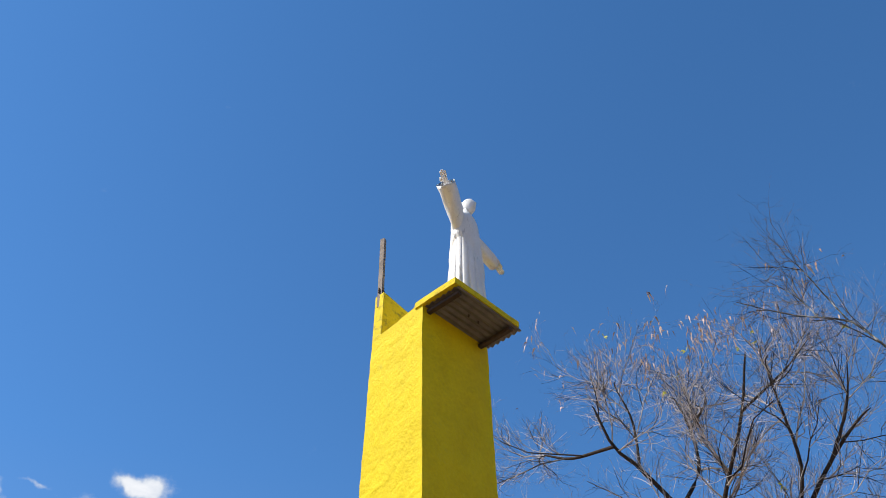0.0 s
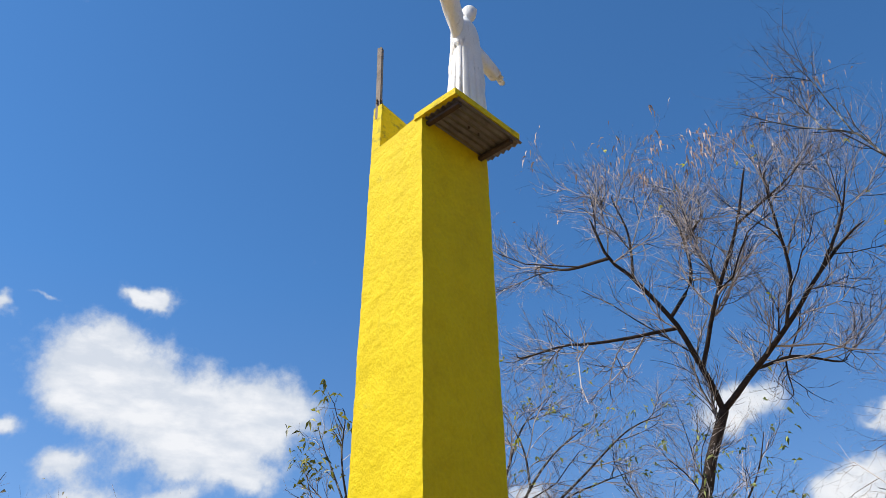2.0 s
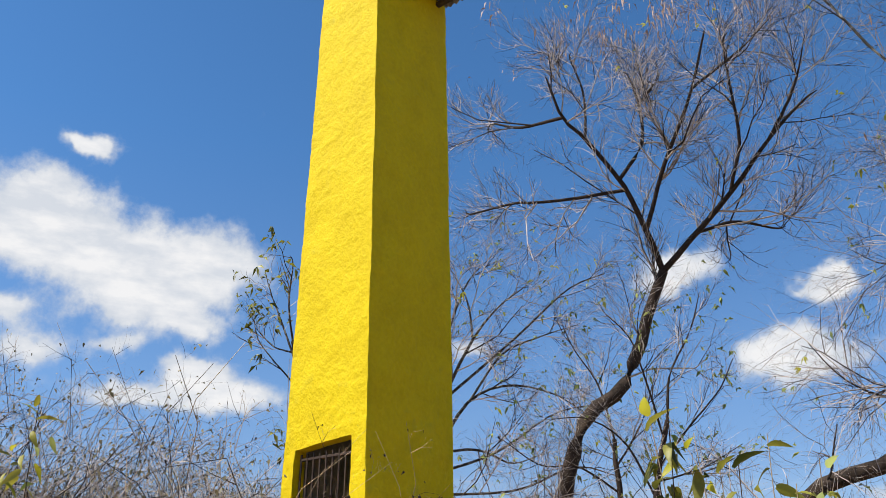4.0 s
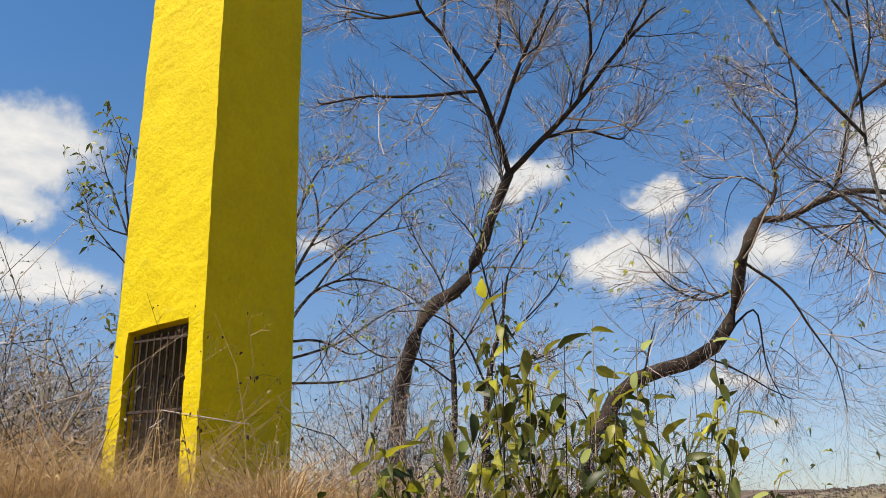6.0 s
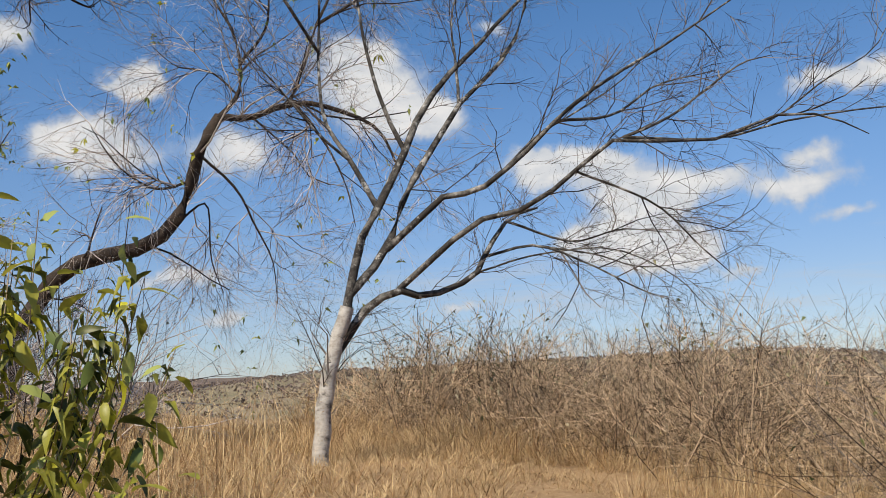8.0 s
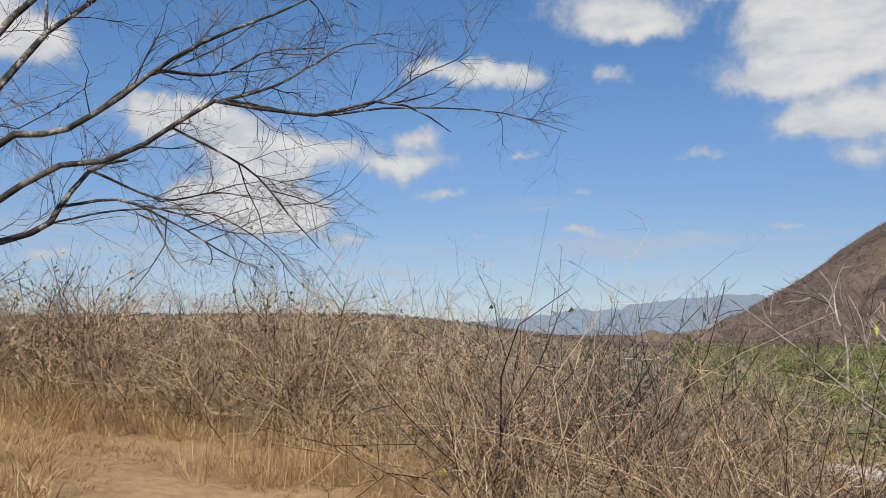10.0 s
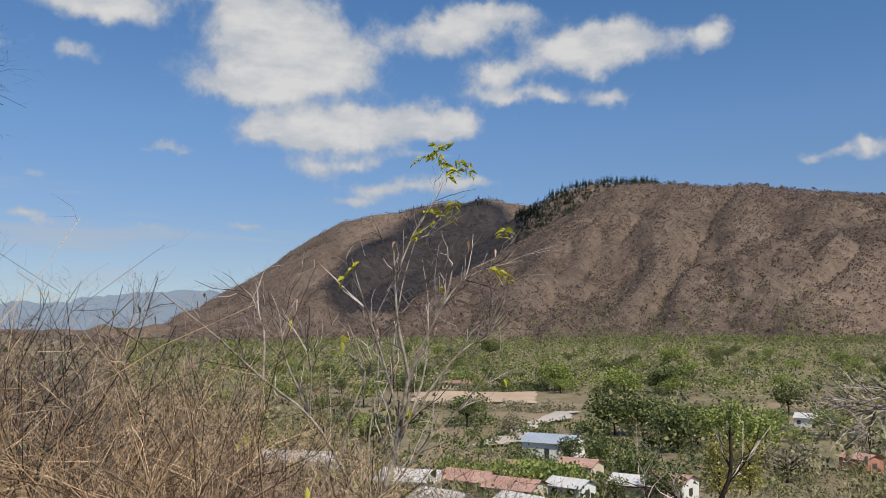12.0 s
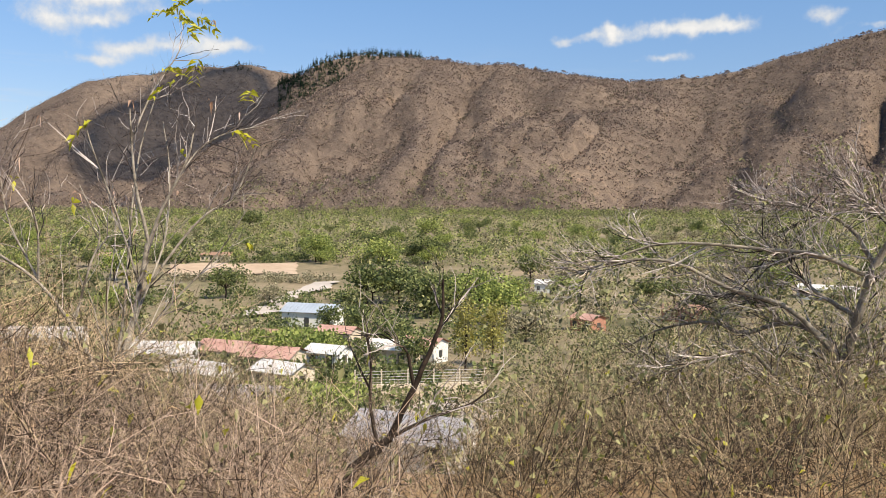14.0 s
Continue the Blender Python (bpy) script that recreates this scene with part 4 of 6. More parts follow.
# ---- trees near the tower: limbs as (thick end, thin end, [(right, height), ...]) ----
BEND_LIMBS = (
    (.155, .095, [(-1.04, 3.24), (-0.80, 4.27), (-0.48, 5.05), (0.11, 5.43), (0.43, 6.03), (0.73, 6.87), (1.10, 7.74)]),
    (.085, .012, [(1.10, 7.74), (0.75, 8.73), (0.43, 9.39), (-0.15, 10.12), (-0.62, 10.59), (-0.81, 11.17), (-0.87, 11.33)]),
    (.05, .008, [(0.42, 9.12), (-0.91, 9.11), (-1.71, 9.14), (-2.53, 8.98), (-2.67, 9.11)]),
    (.06, .008, [(0.43, 9.39), (0.90, 10.23), (0.93, 11.17), (0.79, 11.97), (0.68, 12.12)]),
    (.07, .010, [(0.83, 8.48), (1.30, 9.66), (1.81, 10.63), (2.10, 11.54), (2.16, 11.72)]),
    (.09, .012, [(1.10, 7.74), (1.80, 8.37), (2.47, 9.01), (3.16, 9.79), (3.77, 10.34), (4.05, 10.49)]),
    (.05, .010, [(1.80, 8.37), (2.57, 8.70), (3.36, 8.66), (3.58, 8.73)]),
    (.055, .010, [(2.47, 9.01), (2.65, 9.86), (2.57, 10.65), (2.48, 11.48), (2.57, 11.67)]),
    (.05, .008, [(3.16, 9.79), (3.67, 10.61), (3.94, 11.50)]),
    (.05, .008, [(-0.62, 10.59), (-1.50, 10.71), (-2.08, 11.08), (-2.20, 10.92)]),
    (.045, .008, [(0.93, 11.17), (1.36, 11.88), (1.37, 12.45)]),
    (.04, .008, [(1.83, 10.76), (2.80, 11.42), (3.37, 11.95)]),
    (.04, .008, [(-0.15, 10.12), (-0.16, 11.21), (-0.38, 12.10), (-0.35, 12.27)]),
)
tree("bare_tree", 36, 16, BEND_LIMBS, "leafless dark-barked tree with bent trunk and spreading crown", "bark_dark", 11, 0.55,
     [(7, (0.9, 2.4), 0.022, 0.95, 0.22, 0.1), (9, (0.5, 1.25), 0.010, 0.8, 0.2, 0.05), (6, (0.3, 0.75), 0.006, 0.7, 0.2, 0.1), (3, (0.15, 0.38), 0.0042, 0.6, 0.2, 0.2)],
     leaves=[("pod", 420, 0.13, 0.035, 1.0, "pod_cluster"), ("leaf_yellow", 40, 0.12, 0.05, 0.3, "late_foliage")])

LEAN_LIMBS = (
    (.14, .085, [(-1.94, 1.85), (-1.74, 2.47), (-1.25, 3.23), (-0.78, 3.43), (-0.13, 3.63), (0.35, 3.98), (0.59, 4.67), (0.76, 5.34), (1.01, 5.79)]),
    (.085, .02, [(1.01, 5.79), (1.48, 5.77), (2.23, 6.01), (2.93, 5.86), (3.51, 5.52), (3.78, 4.84)]),
    (.06, .010, [(1.01, 5.79), (1.34, 6.28), (1.40, 6.98), (1.27, 7.72), (0.94, 8.50), (0.81, 9.39)]),
    (.06, .010, [(1.76, 5.80), (2.10, 6.02), (2.28, 6.50), (2.48, 7.19), (2.79, 7.99), (2.81, 9.16)]),
    (.04, .008, [(1.40, 6.98), (1.82, 7.56), (1.80, 8.41), (1.69, 9.40)]),
    (.04, .008, [(2.48, 7.19), (3.22, 7.74), (3.76, 8.41)]),
    (.035, .006, [(0.62, 4.67), (0.02, 4.52), (-0.52, 4.84), (-0.88, 5.35)]),
    (.035, .006, [(0.79, 5.05), (1.30, 4.63), (1.61, 4.05), (1.91, 3.49), (2.01, 2.77)]),
    (.035, .006, [(2.23, 6.01), (2.61, 5.30), (2.88, 4.53), (2.97, 3.79)]),
    (.03, .006, [(1.34, 6.28), (0.91, 6.72), (0.35, 6.87), (-0.10, 7.33)]),
    (.03, .006, [(0.35, 3.98), (0.83, 4.38), (0.94, 3.53), (1.16, 2.98)]),
)
tree("bare_tree", 52, 14, LEAN_LIMBS, "leafless tree with rough trunk leaning out sideways and weeping twigs", "bark_dark", 12, 0.5,
     [(7, (0.9, 2.2), 0.018, 0.95, 0.0, 0.1), (8, (0.5, 1.3), 0.009, 0.85, -0.10, 0.05), (6, (0.3, 0.8), 0.0055, 0.8, -0.16, 0.1), (3, (0.15, 0.4), 0.004, 0.7, -0.1, 0.2)],
     leaves=[("leaf_yellow", 60, 0.12, 0.05, 0.4, "late_foliage"), ("foliage_light", 240, 0.10, 0.045, 0.4, "green_foliage"), ("pod", 120, 0.09, 0.025, 1.0, "pod_cluster")])

PALE_LIMBS = (
    (.088, .072, [(-0.33, 0.08), (-0.27, 0.50), (-0.18, 1.12), (-0.09, 1.62), (0.07, 2.19)]),
    (.075, .02, [(0.07, 2.19), (0.21, 2.84), (0.44, 3.31), (0.71, 3.92), (0.99, 4.54), (1.36, 5.04), (1.69, 5.41), (2.07, 5.86), (2.79, 6.70)]),
    (.065, .02, [(0.12, 2.27), (0.51, 2.83), (0.72, 3.42), (0.95, 3.84), (1.25, 4.33), (1.45, 4.64), (1.92, 5.14), (2.27, 5.71), (2.46, 6.52)]),
    (.075, .018, [(-0.06, 1.68), (0.24, 2.13), (0.60, 2.38), (0.95, 2.33), (1.43, 2.52), (1.62, 2.78), (1.89, 3.19), (2.28, 3.35)]),
    (.055, .008, [(0.48, 2.89), (1.07, 3.33), (1.49, 3.42), (1.93, 3.74), (2.35, 4.15), (2.83, 4.51), (3.54, 4.92), (4.58, 5.59)]),
    (.05, .006, [(0.60, 2.38), (1.03, 2.74), (1.46, 3.06), (2.00, 3.18), (2.45, 3.53), (2.89, 3.82), (3.58, 3.69), (4.42, 3.93), (4.83, 3.85), (5.15, 3.65)]),
    (.045, .008, [(0.44, 3.31), (0.14, 3.88), (-0.14, 4.40), (-0.21, 5.18), (-0.20, 6.12), (-0.31, 6.82)]),
    (.04, .008, [(0.72, 4.04), (0.51, 4.56), (0.33, 5.29), (0.23, 5.96), (-0.05, 6.87)]),
    (.025, .005, [(1.62, 2.78), (2.15, 2.85), (2.65, 2.62), (3.14, 2.31), (3.41, 2.18)]),
    (.03, .006, [(1.42, 4.64), (1.42, 5.10), (1.41, 5.76), (1.58, 6.50)]),
    (.028, .006, [(2.35, 4.15), (3.05, 4.28), (3.70, 4.72), (4.51, 5.00)]),
    (.025, .005, [(2.89, 3.82), (3.44, 4.04), (4.09, 4.51), (4.46, 4.62)]),
    (.022, .005, [(1.89, 3.19), (2.69, 2.97), (3.34, 3.13), (4.04, 3.10)]),
    (.025, .005, [(0.14, 3.88), (-0.21, 4.15), (-0.63, 4.62), (-1.11, 5.10)]),
    (.02, .005, [(2.44, 3.50), (3.23, 3.16), (3.70, 2.69), (4.01, 2.39)]),
    (.03, .008, [(-0.31, 6.82), (-0.42, 7.46), (-0.56, 8.20)]),
    (.030, .006, [(-0.27, 5.30), (-0.84, 6.06), (-1.00, 6.53), (-1.40, 7.30), (-1.62, 7.85), (-1.80, 8.22), (-2.10, 8.45), (-2.50, 8.75), (-3.04, 9.28)], "level"),
    (.016, .004, [(-1.80, 8.22), (-1.97, 8.80), (-2.10, 9.30), (-2.25, 9.70)], "level"),
    (.014, .004, [(-2.10, 8.45), (-2.30, 8.95), (-2.62, 9.45)], "level"),
    (.022, .005, [(-0.21, 5.68), (-0.19, 6.68), (-0.37, 7.10), (-0.62, 7.80)], "level"),
    (.020, .005, [(-0.09, 6.40), (-0.39, 6.78), (-0.67, 7.21), (-1.05, 7.70)], "level"),
    (.022, .004, [(2.86, 3.81), (3.84, 3.76), (4.69, 3.93), (5.88, 4.01), (6.79, 3.87)]),
    (.018, .004, [(3.84, 3.78), (4.54, 4.01), (5.31, 4.53), (6.05, 4.98), (6.63, 5.80)]),
    (.03, .006, [(1.10, 3.34), (1.61, 3.52), (1.98, 3.86), (2.31, 4.20), (2.84, 4.54), (3.54, 5.05), (4.09, 5.63)]),
    (.018, .004, [(1.51, 2.55), (2.19, 2.77), (3.07, 2.83), (3.79, 2.51), (4.14, 2.15)]),
    (.016, .004, [(2.24, 2.89), (2.83, 2.75), (3.46, 2.61), (4.41, 2.74)]),
)
tree("bare_tree", 64, 9, PALE_LIMBS, "leafless pale-barked tree forking low into long arching limbs", "bark_pale", 13, 0.35,
     [(11, (0.4, 1.3), 0.007, 0.75, 0.05, 0.25), (7, (0.25, 0.7), 0.004, 0.8, 0.02, 0.15), (4, (0.12, 0.36), 0.0028, 0.75, 0.0, 0.15)], "twig_dark",
     curl=0.42)

FAR_LIMBS = (
    (.12, .06, [(-0.80, 2.55), (-0.79, 3.74), (-0.78, 4.97), (-0.71, 6.26), (-0.69, 7.32)]),
    (.06, .01, [(-0.78, 4.97), (-0.07, 6.14), (0.81, 6.56), (1.84, 6.46), (2.62, 6.08)]),
    (.06, .01, [(-0.70, 6.00), (-0.11, 7.21), (0.52, 8.05), (1.30, 8.64)]),
    (.05, .01, [(-0.68, 7.19), (-0.40, 8.29), (-0.03, 9.15), (0.48, 9.76)]),
    (.05, .01, [(-0.77, 4.85), (0.09, 4.99), (0.84, 4.75), (1.59, 5.02)]),
    (.05, .01, [(-0.72, 6.52), (-1.52, 7.56), (-2.21, 8.49)]),
    (.045, .01, [(-0.07, 6.14), (0.67, 7.23), (1.57, 7.67), (2.50, 7.99)]),
    (.04, .01, [(0.02, 7.34), (-0.14, 8.44), (-0.57, 9.41)]),
    (.05, .01, [(-0.78, 4.40), (0.60, 5.00), (1.90, 5.90), (3.30, 6.20)]),
    (.05, .01, [(-0.70, 6.00), (0.90, 7.40), (2.20, 8.60), (3.10, 9.00)]),
    (.045, .01, [(-0.78, 4.00), (0.90, 4.10), (2.20, 4.60), (3.20, 4.40)]),
)
tree("bare_tree", 26.7, 19, FAR_LIMBS, "grey leafless tree behind the tower with sparse yellow leaves", "bark_grey", 14, 0.5,
     [(6, (0.9, 2.0), 0.018, 0.9, 0.05, 0.1), (7, (0.5, 1.1), 0.010, 0.8, 0.05, 0.1), (6, (0.3, 0.7), 0.007, 0.8, 0.03, 0.1), (3, (0.15, 0.4), 0.005, 0.7, 0.0, 0.2)],
     leaves=[("foliage_light", 520, 0.12, 0.055, 0.4, "foliage"), ("leaf_yellow", 150, 0.12, 0.055, 0.4, "yellow_foliage")])

THIN_LIMBS = (
    (.075, .04, [(-0.56, 1.40), (-0.56, 2.32), (-0.52, 3.26), (-0.43, 3.85), (-0.21, 4.65)]),
    (.035, .008, [(-0.21, 4.65), (-0.09, 5.47), (0.34, 6.31), (0.58, 7.06)]),
    (.03, .008, [(-0.43, 3.85), (0.19, 4.64), (0.71, 5.24), (1.03, 5.86)]),
    (.03, .008, [(-0.52, 3.36), (-0.92, 4.26), (-1.51, 4.68), (-2.12, 4.69)]),
    (.03, .008, [(-0.32, 4.34), (-0.50, 5.27), (-0.69, 5.91), (-1.10, 6.35)]),
    (.025, .008, [(-0.51, 3.65), (0.26, 3.84), (0.95, 4.22)]),
)
tree("sapling_tree", 40, 15, THIN_LIMBS, "slim dark sapling with thin upright branches", "bark_dark", 15, 0.5,
     [(10, (0.6, 1.2), 0.009, 0.7, 0.15, 0.2), (6, (0.3, 0.6), 0.006, 0.7, 0.1, 0.15), (5, (0.2, 0.45), 0.006, 0.7, 0.0, 0.2)],
     leaves=[("foliage_light", 320, 0.10, 0.05, 0.4, "foliage")])

THIN2_LIMBS = (
    (.07, .04, [(-0.76, 1.40), (-0.75, 2.38), (-0.72, 3.39), (-0.77, 4.02), (-0.76, 4.55)]),
    (.03, .008, [(-0.76, 4.55), (-0.97, 5.54), (-1.41, 6.34), (-1.63, 6.93)]),
    (.03, .008, [(-0.74, 4.02), (-0.23, 4.87), (0.12, 5.86)]),
    (.03, .008, [(-0.74, 3.60), (-1.40, 4.03), (-2.04, 4.04), (-2.68, 4.47)]),
)
tree("sapling_tree", 38.5, 16, THIN2_LIMBS, "slim dark sapling with broken top among bare twigs", "bark_dark", 16, 0.5,
     [(10, (0.6, 1.3), 0.009, 0.7, 0.1, 0.2), (6, (0.3, 0.6), 0.006, 0.7, 0.1, 0.15), (5, (0.2, 0.45), 0.006, 0.7, 0.0, 0.2)],
     leaves=[("foliage_light", 90, 0.10, 0.05, 0.4, "foliage")])

LEFT_LIMBS = (
    (.05, .03, [(0.82, 3.16), (0.70, 3.95), (0.58, 4.78), (0.45, 5.47)]),
    (.025, .006, [(0.52, 5.12), (0.26, 5.83), (0.05, 6.37), (-0.06, 6.75)]),
    (.025, .006, [(0.46, 5.38), (0.34, 6.01), (0.35, 6.58), (0.30, 6.73)]),
    (.02, .006, [(0.58, 4.69), (0.22, 5.11), (-0.06, 5.45), (-0.17, 5.80)]),
    (.02, .006, [(0.48, 5.30), (0.16, 5.37), (-0.12, 5.62)]),
)
tree("leafy_sapling", 12.3, 13, LEFT_LIMBS, "thin sapling with green leaves beside the tower", "bark_grey", 17, 0.4,
     [(8, (0.4, 0.8), 0.007, 0.8, 0.1, 0.2), (5, (0.2, 0.4), 0.005, 0.7, 0.1, 0.15)],
     leaves=[("leaf", 230, 0.13, 0.05, 0.4, "foliage")])

YELLOW_LIMBS = (
    (.035, .022, [(-0.54, -0.51), (-0.48, -0.14), (-0.34, 0.23), (-0.24, 0.70), (-0.17, 1.08)]),
    (.022, .007, [(-0.17, 1.08), (-0.27, 1.56), (-0.30, 1.94), (-0.31, 2.18)]),
    (.012, .003, [(-0.29, 1.94), (-0.12, 2.38), (0.04, 2.63), (0.11, 2.80)]),
    (.022, .007, [(-0.17, 1.08), (-0.06, 1.37), (0.13, 1.75), (0.20, 2.05)]),
    (.022, .006, [(-0.48, -0.14), (-0.74, 0.42), (-0.98, 0.80), (-1.31, 1.08), (-1.69, 1.45), (-2.07, 1.77)]),
    (.016, .004, [(-1.31, 1.08), (-1.35, 1.45), (-1.47, 1.74), (-1.59, 1.85)]),
    (.018, .005, [(-0.26, 0.61), (0.23, 1.27), (0.52, 1.47), (0.71, 1.91)]),
    (.016, .004, [(-0.06, 1.37), (0.18, 1.80), (0.42, 2.00), (0.80, 2.11)]),
    (.016, .004, [(-0.24, 0.70), (-0.44, 1.37), (-0.59, 1.79), (-0.69, 2.13)]),
    (.016, .004, [(-0.74, 0.42), (-0.61, 0.89), (-0.53, 1.17), (-0.68, 1.55)]),
    (.015, .004, [(-0.98, 0.80), (-0.95, 1.17), (-1.00, 1.46)]),
    (.015, .004, [(-0.41, 0.05), (-0.04, 0.51), (0.38, 0.99), (0.62, 1.37)]),
    (.018, .005, [(-0.44, -0.05), (-0.36, 0.60), (-0.33, 1.20), (-0.26, 1.85), (-0.10, 2.45)]),
    (.018, .005, [(-0.40, 0.05), (-0.22, 0.60), (-0.05, 1.10), (-0.02, 1.70), (-0.08, 2.15)]),
    (.015, .004, [(-0.46, -0.10), (-0.52, 0.50), (-0.46, 1.10), (-0.50, 1.60)]),
    (.014, .004, [(-0.98, 0.80), (-1.20, 1.25), (-1.28, 1.60)]),
)
tree("shrub", 132, 7.6, YELLOW_LIMBS, "tall half-bare pale-stemmed shrub with few yellow-green leaves", "stem_pale", 18, 0.35,
     [(9, (0.25, 0.75), 0.0055, 0.7, 0.16, 0.15), (4, (0.12, 0.32), 0.003, 0.7, 0.1, 0.2)], "twig",
     leaves=[("leaf_yellow", 13, 0.085, 0.032, 0.35, "leaf_spray"), ("leaf_yellow", 24, 0.09, 0.04, 0.4, "foliage"), ("pod", 50, 0.05, 0.02, 1.0, "dry_foliage")], category="shrub")

GNARL_LIMBS = (
    (.115, .095, [(0.30, -1.33), (0.26, -0.94), (0.25, -0.61), (0.19, -0.29)]),
    (0.086, 0.028, [(0.20, -0.35), (0.35, 0.25), (0.48, 0.77), (0.66, 1.16), (0.98, 1.67)]),
    (0.060, 0.011, [(0.19, -0.29), (-0.11, 0.02), (-0.48, 0.09), (-0.92, -0.11), (-1.39, -0.01), (-2.07, -0.21), (-2.57, -0.54)]),
    (0.051, 0.010, [(0.16, -0.24), (-0.37, 0.30), (-1.01, 0.50), (-1.68, 0.81), (-2.39, 0.78), (-2.97, 0.54)]),
    (0.051, 0.011, [(0.24, -0.68), (-0.21, -0.66), (-0.53, -0.42), (-0.79, -0.17), (-1.24, -0.28), (-1.64, -0.46)]),
    (0.051, 0.010, [(0.45, 0.71), (-0.08, 0.94), (-0.70, 0.99), (-1.83, 1.02), (-2.75, 0.62)]),
    (0.042, 0.010, [(0.35, 0.25), (-0.07, 0.48), (-0.44, 0.80), (-0.84, 1.25)]),
    (0.042, 0.010, [(0.51, 0.84), (0.20, 1.28), (-0.22, 1.47), (-0.85, 1.52)]),
    (0.042, 0.011, [(0.25, -0.67), (0.60, -0.25), (1.04, 0.05)]),
    (0.038, 0.010, [(0.66, 1.16), (0.54, 1.48), (0.19, 1.67)]),
    (0.035, 0.010, [(-0.48, 0.09), (-0.74, 0.31), (-1.20, 0.35), (-1.81, 0.38)]),
)
tree("gnarled_tree", 173, 11, GNARL_LIMBS, "low gnarled grey tree with wide crooked bare limbs", "bark_ash", 19, 0.45,
     [(20, (0.4, 1.2), 0.010, 0.75, 0.14, 0.05), (7, (0.25, 0.6), 0.006, 0.7, 0.08, 0.15), (4, (0.12, 0.28), 0.004, 0.7, 0.0, 0.2)], "twig",
     leaves=[("scrub_leaf", 4200, 0.045, 0.026, 0.3, "fine_foliage")])

CROOK_LIMBS = (
    (.036, .020, [(-0.11, -0.29), (-0.07, -0.06), (-0.02, 0.08), (0.10, 0.18), (0.18, 0.25)]),
    (.024, .006, [(0.18, 0.25), (0.30, 0.52), (0.37, 0.70), (0.43, 0.87), (0.43, 1.07)]),
    (.016, .004, [(0.11, 0.21), (0.08, 0.41), (0.08, 0.61), (0.06, 0.78)]),
    (.014, .004, [(0.30, 0.52), (0.26, 0.70), (0.20, 0.75)]),
    (.014, .004, [(0.18, 0.25), (0.38, 0.35), (0.58, 0.42), (0.69, 0.50)]),
)
tree("shrub", 145, 4.4, CROOK_LIMBS, "crooked dark-stemmed bare shrub", "bark_dark", 20, 0.3,
     [(6, (0.2, 0.5), 0.005, 0.7, 0.1, 0.25), (4, (0.1, 0.25), 0.003, 0.7, 0.05, 0.2)], category="shrub")


# ---- thickets, dry grass and the broad-leaved bush ----
def scatter(gen, count, az, dist, keep=None):
    a = np.radians(gen.uniform(*az, count))
    r = np.sqrt(gen.uniform(dist[0] ** 2, dist[1] ** 2, count))
    x, y = r * np.sin(a), r * np.cos(a)
    if keep is not None:
        k = keep(np.degrees(a), r, x, y)
        x, y = x[k], y[k]
    return np.stack([x, y, ground_z(x, y) - 0.03], -1)


def thicket(name, seed, count, az, dist, tall, label, mat="twig_brown", keep=None, thick=0.009, lean=0.5, kids=((6, 0.45), (5, 0.2)), arch=0.12, leaf=(), wild=0.3):
    """Many bare stems with side twigs; one piece of undergrowth."""
    gen = np.random.default_rng(seed)
    clumps = scatter(gen, max(count // 5, 1), az, dist, keep)
    b = clumps[gen.integers(0, len(clumps), count)] + gen.normal(size=(count, 3)) * (0.16, 0.16, 0)
    h = gen.uniform(*tall, count) * (0.75 + 0.4 * (wave(b[:, 0] * 0.6, b[:, 1] * 0.6, seed) * 0.5 + 0.5))
    d = np.stack([gen.normal(size=count) * lean, gen.normal(size=count) * lean, np.ones(count)], -1)
    pts, n = [b], 5
    for k in range(n - 1):
        d = d + gen.normal(size=d.shape) * wild + np.array([0, 0, -arch]) * k / n
        d /= np.linalg.norm(d, axis=-1, keepdims=True)
        pts.append(pts[-1] + d * (h / (n - 1))[:, None])
    p = np.stack(pts, 1)
    r = (thick * gen.uniform(0.5, 1.2, count))[:, None] * np.linspace(1, 0.35, n)
    sets, cur, cr = [tubes(p, r, 3)], p, r
    for per, ln in kids:
        cur, cr = sprout(cur, cr, per, (ln * 0.6, ln * 1.4), thick * 0.5, 0.95, 0.05, 0.45, 0.15, 3, gen)
        sets.append(ribbons(cur, cr * 1.2, gen))
        thick *= 0.7
    v, f = joined(sets)
    ob = solid(name, mesh_from(name, v, f), M[mat])
    tagged(ob, label, "undergrowth", kind="stuff")
    for lmat, cnt, ln, wd in leaf:
        pick = gen.choice(len(cur), min(cnt, len(cur)), replace=False)
        q = cur[pick, -1]
        v, f = rhombs(q, gen.normal(size=q.shape), ln * gen.uniform(0.6, 1.4, len(q)), wd * gen.uniform(0.6, 1.4, len(q)), gen, 0.5)
        o2 = solid("scattered_leaves", mesh_from("scattered_leaves", v, f), M[lmat])
        tagged(o2, "sparse small leaves left on the bare undergrowth", "leaves", kind="stuff")
    return ob


